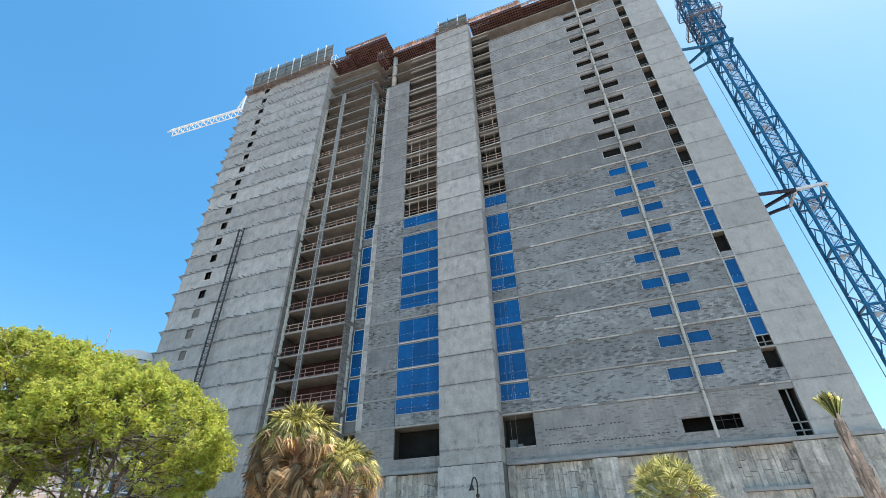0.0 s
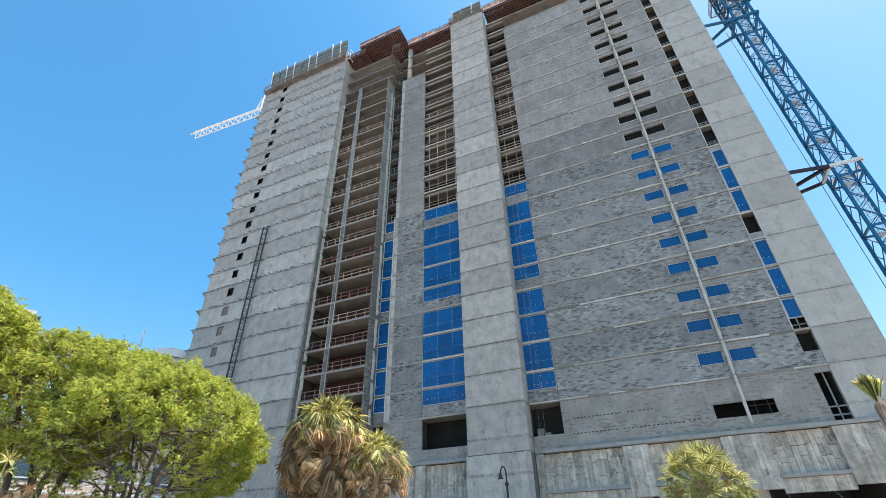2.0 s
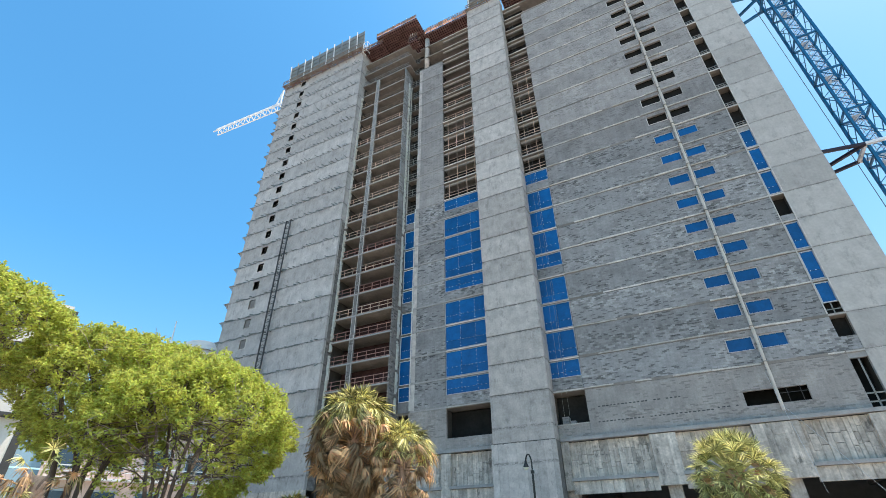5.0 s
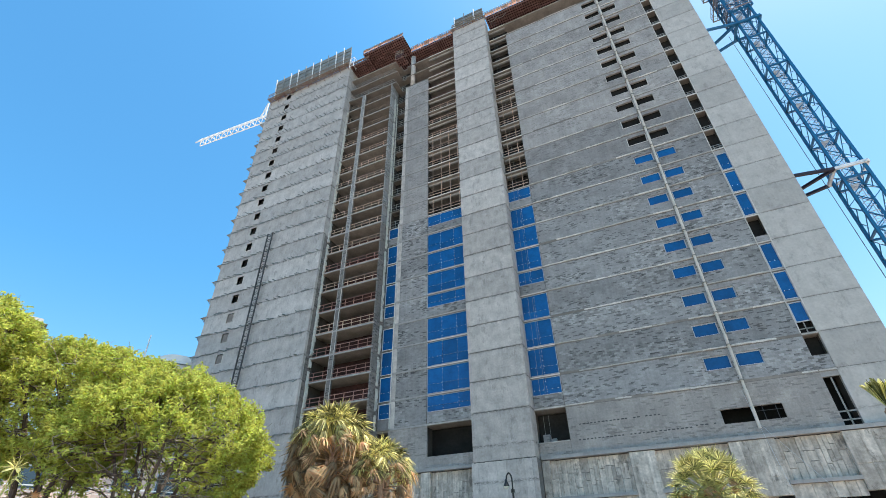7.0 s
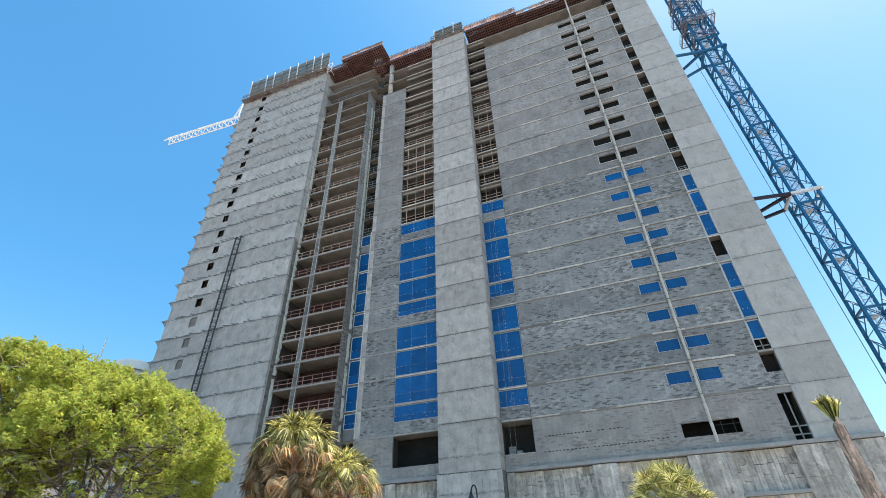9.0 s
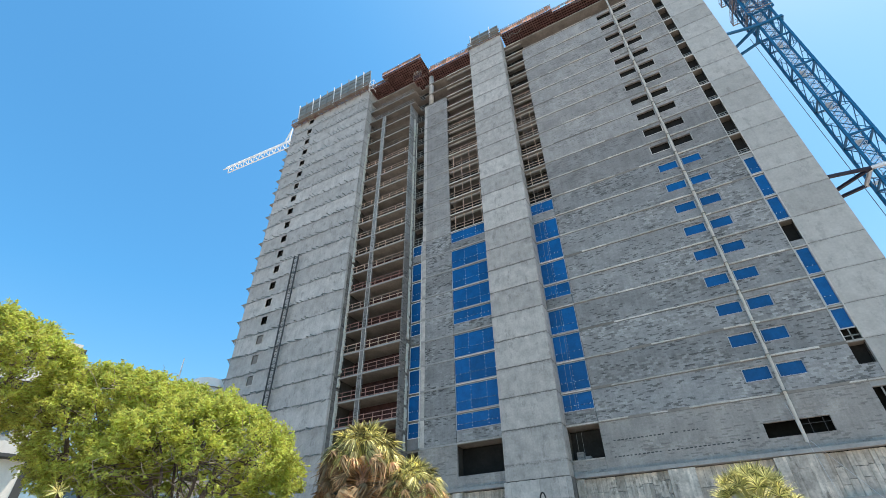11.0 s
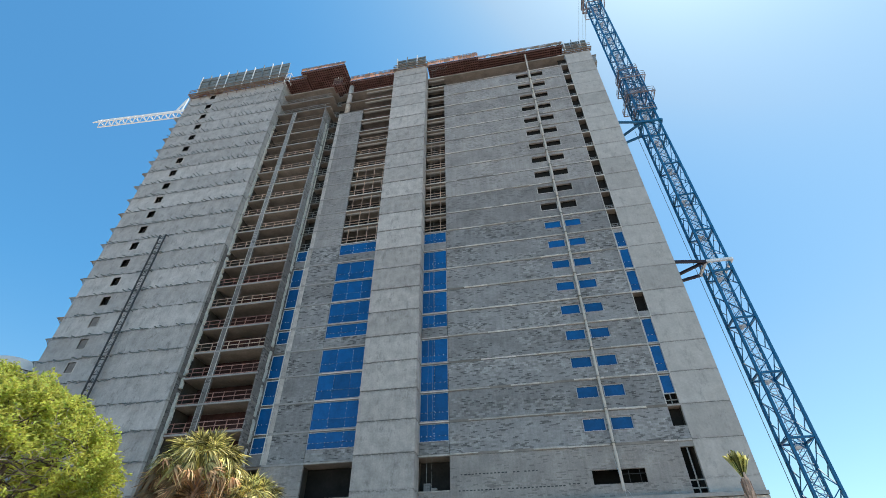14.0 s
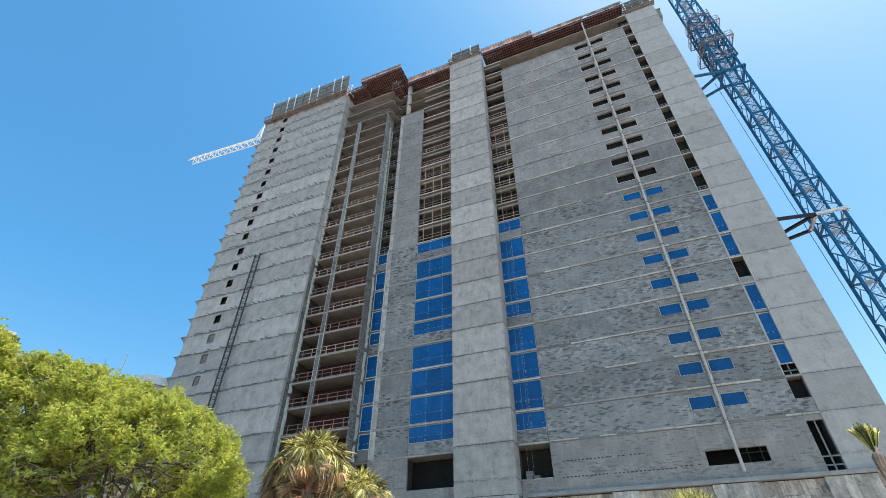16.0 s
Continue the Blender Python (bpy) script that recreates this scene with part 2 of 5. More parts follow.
RAIL_RED = mat("rail_red", (0.33, 0.18, 0.15), 0.8, spread=0.3, scale=1.2, fine=12, per_object=0.25)
BLOCK_MID = block_mat("block_pitted", (0.295, 0.281, 0.275), (1.0, 0.98, 0.95), 0.22, 0.2, 0.42)
# Block darkened to carry the shade on the balcony bay's side faces.
BLOCK_DARK = block_mat("block_shaded", (0.20, 0.18, 0.168), (1.0, 0.98, 0.95), 0.2, 0.2, 0.5)
WOOD = mat("rail_wood", (0.50, 0.36, 0.28), 0.8, spread=0.3, scale=1.2, fine=12, per_object=0.25)
PLANK = mat("plank", (0.21, 0.16, 0.12), 0.85, spread=0.3, scale=1.5, fine=10, island=0.2)
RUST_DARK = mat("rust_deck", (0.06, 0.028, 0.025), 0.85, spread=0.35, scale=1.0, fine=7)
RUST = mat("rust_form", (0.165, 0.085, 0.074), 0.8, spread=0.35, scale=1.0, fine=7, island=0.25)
ORANGE = mat("orange_net", (0.80, 0.38, 0.24), 0.7, spread=0.25, scale=1.5, fine=8, island=0.2)
STEEL = mat("form_steel", (0.22, 0.23, 0.22), 0.55, metal=0.3, spread=0.25, scale=1.5, fine=8, island=0.15)
PIPE = mat("chute", (0.56, 0.50, 0.44), 0.7, spread=0.15, scale=1.5, fine=8, island=0.15)
DARK = mat("dark_steel", (0.06, 0.06, 0.06), 0.6, spread=0.2)
CRANE = mat("crane_blue", (0.005, 0.115, 0.255), 0.45, spread=0.2, scale=1.5, fine=9, island=0.1)
CAGE = mat("cage_paint", (0.25, 0.22, 0.23), 0.55, spread=0.25, scale=1.5, fine=9, island=0.2)
CRANE_GRATE = mat("crane_grating", (0.50, 0.57, 0.66), 0.55, spread=0.2, scale=1.5, fine=9)
STRUT = mat("strut_paint", (0.022, 0.016, 0.03), 0.6, spread=0.25, scale=1.5, fine=9)
CRANE_PALE = mat("crane_pale", (0.76, 0.76, 0.77), 0.55, spread=0.2, scale=1.5, fine=9)
GALV = mat("galvanised", (0.28, 0.27, 0.25), 0.55, metal=0.2, spread=0.2, scale=3)
WHITE = mat("white_paint", (0.8, 0.8, 0.8), 0.5, spread=0.06)
LEAF = leaf_mat("leaf", (0.88, 0.88, 0.20), (0.28, 0.35, 0.09), 0.5, 0.3)
FROND = leaf_mat("palm_frond", (0.16, 0.18, 0.05), (0.78, 0.70, 0.32), 0.25, 0.3, 0.4)
FROND_DRY = leaf_mat("dry_frond", (0.92, 0.64, 0.34), (0.20, 0.085, 0.05), 0.15, 0.3, 0.5)
FROND_PALE = leaf_mat("stiff_frond", (0.20, 0.23, 0.05), (0.82, 0.76, 0.38), 0.35, 0.3)
TWIG = mat("twig", (0.36, 0.31, 0.26), 0.9, spread=0.25, scale=3, fine=25, island=0.2)
BARK = mat("bark", (0.15, 0.115, 0.10), 0.95, spread=0.3, scale=3, fine=25, bump=0.5)
PALM_BARK = mat("palm_bark", (0.52, 0.35, 0.26), 0.95, spread=0.3, scale=4, fine=25, bump=0.4, island=0.25)
ASPHALT = mat("asphalt", (0.06, 0.06, 0.06), 0.95, spread=0.2, scale=0.3, fine=20)
PAVING = mat("paving", (0.47, 0.41, 0.36), 0.95, spread=0.15, scale=0.4, fine=12)
GRASS = mat("grass", (0.08, 0.11, 0.03), 0.95, spread=0.3, scale=0.6, fine=15)
LAMP_BLACK = mat("lamp_black", (0.015, 0.015, 0.015), 0.4, spread=0.1)
LAMP_GLASS = mat("lamp_glass", (0.7, 0.7, 0.68), 0.25, spread=0.05)
STUCCO = mat("stucco", (0.72, 0.69, 0.65), 0.9, spread=0.08, scale=0.3, fine=8, streak=0.06)
STUCCO_PINK = mat("stucco_pink", (0.66, 0.50, 0.44), 0.9, spread=0.08, scale=0.3, fine=8, streak=0.06)
# Sky reflection painted into this glass as a pale blue base.
GLASS_PALE = mat("glass_sky_tint", (0.30, 0.42, 0.52), 0.08, spread=0.1, spec=0.8)
GLASS_FAR = mat("far_glass", (0.04, 0.06, 0.09), 0.1, spread=0.2, spec=0.6)


# ---- mesh helpers ----
class Shape:
    """Collects boxes, bars and sheets into one mesh."""

    def __init__(self):
        self.v, self.f = [], []

    def add(self, verts, faces):
        n = len(self.v)
        self.v += [tuple(p) for p in verts]
        self.f += [tuple(i + n for i in face) for face in faces]
        return self

    def box(self, x0, x1, y0, y1, z0, z1):
        p = [(x, y, z) for z in (z0, z1) for y in (y0, y1) for x in (x0, x1)]
        return self.add(p, [(0, 2, 3, 1), (4, 5, 7, 6), (0, 1, 5, 4), (2, 6, 7, 3), (0, 4, 6, 2), (1, 3, 7, 5)])

    def bar(self, a, b, r, n=4, r2=None):
        a, b = Vector(a), Vector(b)
        d = (b - a).normalized()
        s = d.cross((0, 0, 1)) if abs(d.z) < 0.95 else d.cross((1, 0, 0))
        s.normalize()
        u = s.cross(d)
        ring = [math.cos(2 * math.pi * (i + 0.5) / n) * s + math.sin(2 * math.pi * (i + 0.5) / n) * u for i in range(n)]
        r2 = r if r2 is None else r2
        p = [a + q * r for q in ring] + [b + q * r2 for q in ring]
        faces = [(i, (i + 1) % n, n + (i + 1) % n, n + i) for i in range(n)]
        return self.add(p, faces + [tuple(range(n))[::-1], tuple(range(n, 2 * n))])

    def tube(self, points, r, n=8):
        """One bent pipe through the points."""
        start = len(self.v)
        points = [Vector(p) for p in points]
        for i, p in enumerate(points):
            d = (points[min(i + 1, len(points) - 1)] - points[max(i - 1, 0)]).normalized()
            s = d.cross((0, 1, 0.01)).normalized()
            u = s.cross(d)
            self.v += [tuple(p + r * (math.cos(2 * math.pi * j / n) * s + math.sin(2 * math.pi * j / n) * u)) for j in range(n)]
        for i in range(len(points) - 1):
            for j in range(n):
                q, k = start + i * n, start + (i + 1) * n
                self.f.append((q + j, q + (j + 1) % n, k + (j + 1) % n, k + j))
        return self

    def mesh(self, name, material, smooth=False):
        me = bpy.data.meshes.new(name)
        me.from_pydata(self.v, [], self.f)
        me.materials.append(material)
        if smooth:
            me.polygons.foreach_set("use_smooth", [True] * len(me.polygons))
        me.update()
        return me


def part(name, shape, material, parent=None, label="", smooth=False, kind=""):
    """One mesh object, under a thing or a part where one is given."""
    me = shape if isinstance(shape, bpy.types.Mesh) else shape.mesh(name, material, smooth)
    ob = new(name, me)
    ob.parent = parent
    return tagged(ob, label, kind=kind)


def thing(name, label, category, group="", kind="", at=(0, 0, 0)):
    ob = new(name)
    ob.location = at
    ob.empty_display_size = 0.2
    return tagged(ob, label, category, group, kind)


def pierced(x0, x1, z0, z1, y0, y1, holes):
    """A wall in one piece, with rectangular holes (x0, x1, z0, z1) that go right through it."""
    s, index = Shape(), {}
    xs = sorted({x0, x1, *[min(max(h[i], x0), x1) for h in holes for i in (0, 1)]})
    zs = sorted({z0, z1, *[min(max(h[i], z0), z1) for h in holes for i in (2, 3)]})
    nx, nz = len(xs) - 1, len(zs) - 1

    def solid(i, j):
        if not (0 <= i < nx and 0 <= j < nz):
            return False
        x, z = (xs[i] + xs[i + 1]) / 2, (zs[j] + zs[j + 1]) / 2
        return not any(h[0] < x < h[1] and h[2] < z < h[3] for h in holes)

    def at_(i, y, j):
        key = (i, y, j)
        if key not in index:
            index[key] = len(s.v)
            s.v.append((xs[i], (y0, y1)[y], zs[j]))
        return index[key]

    for i in range(nx):
        for j in range(nz):
            if not solid(i, j):
                continue
            p = {(a, y, b): at_(i + a, y, j + b) for a in (0, 1) for y in (0, 1) for b in (0, 1)}
            s.f.append((p[0, 0, 0], p[1, 0, 0], p[1, 0, 1], p[0, 0, 1]))
            s.f.append((p[1, 1, 0], p[0, 1, 0], p[0, 1, 1], p[1, 1, 1]))
            if not solid(i - 1, j):
                s.f.append((p[0, 1, 0], p[0, 0, 0], p[0, 0, 1], p[0, 1, 1]))
            if not solid(i + 1, j):
                s.f.append((p[1, 0, 0], p[1, 1, 0], p[1, 1, 1], p[1, 0, 1]))
            if not solid(i, j - 1):
                s.f.append((p[0, 1, 0], p[1, 1, 0], p[1, 0, 0], p[0, 0, 0]))
            if not solid(i, j + 1):
                s.f.append((p[0, 0, 1], p[1, 0, 1], p[1, 1, 1], p[0, 1, 1]))
    return s


def ragged(x0, x1, y0, y1, z0, z1, rough=0.035):
    """A poured panel whose upper and lower edges are spalled and uneven."""
    s, n = Shape(), max(6, int((x1 - x0) / 0.3))
    low = [z0 + rough * rnd.random() for _ in range(n + 1)]
    high = [z1 - rough * rnd.random() * (3 if rnd.random() < 0.12 else 1) for _ in range(n + 1)]
    for i in range(n + 1):
        x = x0 + (x1 - x0) * i / n
        s.v += [(x, y0, low[i]), (x, y0, high[i]), (x, y1, low[i]), (x, y1, high[i])]
    for i in range(n):
        p, q = 4 * i, 4 * i + 4
        s.f += [(p, q, q + 1, p + 1), (q + 2, p + 2, p + 3, q + 3), (p + 1, q + 1, q + 3, p + 3), (p, p + 2, q + 2, q)]
    s.f += [(0, 1, 3, 2), (4 * n, 4 * n + 2, 4 * n + 3, 4 * n + 1)]
    return s


# ---- the tower: levels and plan ----
FACE = 44.3      # main front
PIER = 42.83     # front of the tall pier
BAY = 42.5       # front of the balconies
WING = 41.4      # front of the wing
BACK = 58.0
TOPK = 21
zb0 = 9.6


def level(k):
    """Top of the floor slab of storey k."""
    return 14.15 + 3.02 * k


rnd = random.Random(4)
tower = thing("tower_building", "unfinished grey concrete apartment tower with open floors, still under construction", "building")

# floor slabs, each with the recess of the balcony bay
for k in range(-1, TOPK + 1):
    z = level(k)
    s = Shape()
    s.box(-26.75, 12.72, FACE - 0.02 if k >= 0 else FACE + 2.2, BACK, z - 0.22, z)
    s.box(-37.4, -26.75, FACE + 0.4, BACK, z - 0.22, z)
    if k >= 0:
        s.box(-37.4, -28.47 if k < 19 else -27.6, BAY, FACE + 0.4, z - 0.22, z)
    # The whole slab takes the shaded soffit colour; pale edges follow below.
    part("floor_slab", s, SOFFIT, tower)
    if k >= 0:
        for x0, x1 in ((-22.3, -16.9), (-11.06, -8.14), (11.6, 12.74)):
            part("slab_edge", Shape().box(x0, x1, FACE - 0.06, FACE - 0.025, z - (0.17 if k < 10 else 0.2), z - (0.05 if k < 10 else 0.02)), LEDGE, tower)
# dropped beams at the slab edges
for k in range(1, TOPK + 1):
    z = level(k) - 0.22
    part("edge_beam", Shape().box(-22.4, -16.9, FACE + 0.35, FACE + 0.6, z - 0.3, z), SLAB, tower)
    part("edge_beam", Shape().box(-11.0, -8.2, FACE + 0.35, FACE + 0.6, z - 0.3, z), SLAB, tower)
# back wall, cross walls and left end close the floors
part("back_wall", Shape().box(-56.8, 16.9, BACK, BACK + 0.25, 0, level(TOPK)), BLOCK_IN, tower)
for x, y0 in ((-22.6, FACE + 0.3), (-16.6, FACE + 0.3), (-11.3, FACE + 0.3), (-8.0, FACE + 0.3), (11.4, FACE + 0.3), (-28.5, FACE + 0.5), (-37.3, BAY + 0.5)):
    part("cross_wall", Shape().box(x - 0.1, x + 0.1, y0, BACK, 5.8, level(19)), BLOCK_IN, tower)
# Dark sheets hung behind the openings in place of deep, shaded rooms.
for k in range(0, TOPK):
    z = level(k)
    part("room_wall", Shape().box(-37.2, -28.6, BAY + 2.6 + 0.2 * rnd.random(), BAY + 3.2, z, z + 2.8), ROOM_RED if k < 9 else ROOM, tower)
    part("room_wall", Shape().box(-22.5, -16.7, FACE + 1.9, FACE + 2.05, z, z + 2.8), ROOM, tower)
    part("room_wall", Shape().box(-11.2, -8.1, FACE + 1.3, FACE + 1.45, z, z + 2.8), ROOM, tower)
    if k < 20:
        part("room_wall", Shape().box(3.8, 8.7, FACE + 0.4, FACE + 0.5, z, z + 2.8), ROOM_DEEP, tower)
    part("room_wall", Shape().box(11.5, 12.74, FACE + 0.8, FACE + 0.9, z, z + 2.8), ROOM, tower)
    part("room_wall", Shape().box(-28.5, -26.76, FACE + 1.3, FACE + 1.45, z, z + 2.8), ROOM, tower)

# More shade sheets, behind the openings at the lowest level.
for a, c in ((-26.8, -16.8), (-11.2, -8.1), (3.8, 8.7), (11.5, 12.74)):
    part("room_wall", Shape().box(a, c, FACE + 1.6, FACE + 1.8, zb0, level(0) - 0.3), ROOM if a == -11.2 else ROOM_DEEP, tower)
# main block wall, storey by storey
WIN = ((4.05, 6.05), (6.5, 8.42))
for k in range(0, 20):
    z = level(k)
    holes = [(a, b, z + 1.12, z + 2.3) for a, b in WIN]
    part("block_wall", pierced(-8.15, 11.6, z, z + 2.80, FACE, FACE + 0.25, holes), BLOCK_SMOOTH if k in (9, 10) else BLOCK_FINE if k > 10 else BLOCK, tower, "grey concrete block wall panel")
zb = 9.9
part("block_wall", pierced(-8.15, 11.6, zb, level(0) - 0.22, FACE, FACE + 0.25, [(4.05, 8.37, 10.94, 12.05)]), BLOCK_BASE, tower)
bars = Shape()
for x in (7.0, 7.9):
    bars.box(x - 0.018, x + 0.018, FACE + 0.08, FACE + 0.14, 10.94, 12.05)
for z in (11.65,):
    bars.box(6.5, 8.37, FACE + 0.05, FACE + 0.08, z - 0.018, z + 0.018)
part("window_grille", bars, DARK, tower, "grey bars across the lowest window")
# ledges of the slabs, proud and uneven, over a strip painted as their shade
for k in range(0, 21):
    z = level(k)
    part("slab_joint", Shape().box(-8.12, 11.58, FACE - 0.012, FACE + 0.02, z - 0.25, z - 0.17), JOINT, tower)
    x = -8.1
    while x < 11.5:
        w = min(rnd.uniform(0.9, 3.6), 11.55 - x)
        if rnd.random() < 0.88:
            part("slab_ledge", ragged(x, x + w - 0.02, FACE - 0.05 - 0.07 * rnd.random(), FACE - 0.014, z - 0.2 + 0.05 * rnd.random(), z - 0.03 + 0.04 * rnd.random(), 0.03), LEDGE, tower)
        x += w

# block wall between the narrow window strip and the wide openings
for k in range(0, 19):
    z = level(k)
    part("block_wall", Shape().box(-26.2, -22.4, FACE, FACE + 0.25, z, z + 2.80), BLOCK_MID if k < 9 else BLOCK_FINE, tower)
    part("concrete_column", Shape().box(-26.72, -26.2, FACE - 0.03, FACE + 0.5, z, z + 2.80), CONCRETE, tower)
    part("slab_ledge", Shape().box(-26.72, -22.3, FACE - 0.06, FACE - 0.02, z - 0.2, z - 0.02), SLAB, tower)
part("block_wall", pierced(-26.9, -16.9, zb, level(0) - 0.22, FACE, FACE + 0.25, [(-22.35, -16.9, 11.0, 14.1)]), BLOCK_BASE, tower)
part("block_wall", Shape().box(-28.6, -26.95, FACE + 0.2, FACE + 0.4, zb, level(0) - 1.0), BLOCK, tower)
part("sill_wall", Shape().box(-11.06, -8.17, FACE + 0.01, FACE + 0.25, zb, 11.0), BLOCK_BASE, tower)
part("window_sill", Shape().box(-11.06, -8.2, FACE - 0.05, FACE + 0.25, 11.0, 11.1), LEDGE, tower)
for x, w, h in ((-10.7, 0.6, 0.9), (-10.0, 0.5, 0.5)):
    part("stacked_block", Shape().box(x, x + w, FACE + 0.7, FACE + 1.2, 11.0, 11.0 + h), BLOCK_FINE, tower, "grey block inside the opening")
part("round_column", Shape().bar((-25.6, FACE + 0.4, level(19)), (-25.6, FACE + 0.4, level(22) - 0.4), 0.42, 20), CONCRETE, tower, smooth=True)

# tall pier, one pour a storey, with recessed joints
top_pier = 79.6
for k in range(-1, 22):
    z0, z1 = 9.75 if k < 0 else level(k) - 0.05, min(level(k + 1) - 0.09, top_pier)
    if z1 > z0:
        part("pier_panel", ragged(-16.87, -11.08, PIER + 0.02 * rnd.random(), FACE + 0.3, z0, z1), CONCRETE, tower)
part("pier_core", Shape().box(-16.82, -11.13, PIER + 0.06, FACE + 0.3, 0, top_pier - 0.02), JOINT, tower)
part("pier_base", Shape().box(-16.98, -10.97, PIER - 0.03, FACE + 0.2, 0, 9.68), JOINT, tower)
x = -17.0
while x < -10.96:
    w = min(rnd.uniform(0.5, 1.1), -10.95 - x)
    part("board_panel", ragged(x, x + w - 0.012, PIER - 0.06 - 0.02 * rnd.random(), PIER - 0.032, 0, 9.7, 0.03), CONCRETE, tower)
    x += w

# end wall at the open side
for k in range(-1, 21):
    z0, z1 = 9.95 if k < 0 else level(k) - 0.05, level(k + 1) - 0.075
    part("end_wall_panel", ragged(12.75, 16.9, FACE - 0.05 + 0.02 * rnd.random(), FACE + 0.35, z0, z1, 0.015), CONCRETE_END, tower)
part("end_wall_core", Shape().box(12.8, 16.85, FACE + 0.0, FACE + 0.3, 0, level(21) - 0.1), JOINT, tower)
# Dark inner block paints shade on the side of the strip openings.
part("end_wall_core", Shape().box(12.75, 16.9, FACE + 0.36, BACK, 0, level(21) - 0.1), BLOCK_IN, tower)

part("side_bracket", Shape().box(16.92, 17.5, FACE + 0.3, FACE + 1.4, 74.2, 76.2).box(16.92, 17.7, FACE + 0.2, FACE + 1.5, 76.2, 76.3), GALV, tower, "small grey form box hung on the end wall")

# wing
WIN_W = (-52.3, -51.2)
for k in range(-1, 22):
    z0, z1 = 7.0 if k < 0 else level(k) + 0.25, min(level(k + 1) + 0.21, 80.9)
    sill, head = level(k) + 1.48, level(k) + 2.8
    holes = [(*WIN_W, sill, head)] if k >= 3 else []
    part("wing_panel", pierced(-56.8, -37.42, z0, z1, WING + 0.02 * rnd.random(), WING + 0.4, holes), CONCRETE_WING, tower)
    if k >= 3:
        s = Shape().box(WIN_W[0] - 0.1, WIN_W[0], WING - 0.03, WING + 0.1, sill, head).box(WIN_W[1], WIN_W[1] + 0.1, WING - 0.03, WING + 0.1, sill, head)
        part("window_reveal", s.box(WIN_W[0] - 0.1, WIN_W[1] + 0.1, WING - 0.03, WING + 0.1, sill - 0.1, sill), LEDGE, tower)
        if k > 5:
            # Dark sheet behind the open hole, in place of the unlit room.
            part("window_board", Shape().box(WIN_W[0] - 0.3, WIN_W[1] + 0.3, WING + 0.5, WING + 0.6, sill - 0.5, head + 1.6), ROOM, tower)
        else:
            part("window_board", Shape().box(WIN_W[0] + 0.004, WIN_W[1] - 0.004, WING + 0.09, WING + 0.3, sill + 0.004, head - 0.05), BOARD, tower, "grey board closing a window hole")
part("wing_core", pierced(-56.75, -37.47, 7.0, 80.8, WING + 0.05, WING + 0.38, [(*WIN_W, level(k) + 1.48, level(k) + 2.8) for k in range(3, 22)]), JOINT, tower)
# Lower side wall gets the shade-darkened block, the upper part plain concrete.
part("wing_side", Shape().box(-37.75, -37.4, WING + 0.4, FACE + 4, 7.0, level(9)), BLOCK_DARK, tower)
part("wing_side", Shape().box(-37.75, -37.4, WING + 0.4, FACE + 4, level(9), 80.9), CONCRETE_WING, tower)
part("wing_side", Shape().box(-56.8, -56.4, WING + 0.4, BACK, 0, 80.9), CONCRETE_WING, tower)
BARS = []
for ln, drop in ((0.4, 0.05), (0.5, 0.25), (0.6, 0.1), (0.7, 0.45), (0.8, 0.3), (0.55, 0.5)):
    BARS.append(Shape().bar((0, 0.05, 0), (-0.05, -ln, -drop), 0.07).mesh("anchor_bar", STEEL))
far_bars = Shape()
for k in range(0, 22):
    z = level(k) + 0.23
    x = -56.2
    while x < -37.6:
        if rnd.random() < 0.88:
            if k < 12:
                part("anchor_bar", BARS[rnd.randrange(6)], None, tower).location = (x, WING, z)
            else:
                far_bars.bar((x, WING + 0.05, z), (x - 0.05, WING - rnd.uniform(0.35, 0.85), z - rnd.uniform(0, 0.5)), 0.065)
        x += rnd.uniform(0.5, 0.9)
    if 4 <= k <= 20:
        s = Shape()
        d = rnd.uniform(1.2, 1.6)
        s.box(-56.8 - d, -56.8, WING + 0.2, WING + 2.2, z + 0.3, z + 0.36)
        s.bar((-56.8, WING + 0.25, z - 1.0), (-56.8 - d * 0.85, WING + 0.25, z + 0.3), 0.05)
        s.add([(-56.8, WING + 0.22, z - 0.9), (-56.8 - d * 0.7, WING + 0.22, z + 0.3), (-56.8, WING + 0.22, z + 0.3), (-56.8, WING + 0.3, z - 0.9), (-56.8 - d * 0.7, WING + 0.3, z + 0.3), (-56.8, WING + 0.3, z + 0.3)], [(0, 1, 2), (5, 4, 3), (0, 3, 4, 1), (1, 4, 5, 2), (2, 5, 3, 0)])
        part("side_bracket", s, GALV if k % 3 else PLANK, tower, "bracket platform fixed to the side wall")

part("anchor_bar", far_bars, STEEL, tower, "rusty grey bars sticking out of the pour joints", kind="stuff")

# foam strip and fins beside the balcony bay
def jagged(x, y, z0, z1, w):
    s = Shape()
    z = z0
    while z < z1:
        h = rnd.uniform(0.12, 0.5)
        if rnd.random() < 0.94:
            o = rnd.uniform(-0.02, 0.05)
            s.box(x + o, x + o + w * rnd.uniform(0.45, 1.15), y - 0.04, y + 0.25, z, min(z + h, z1))
        z += h
    return s


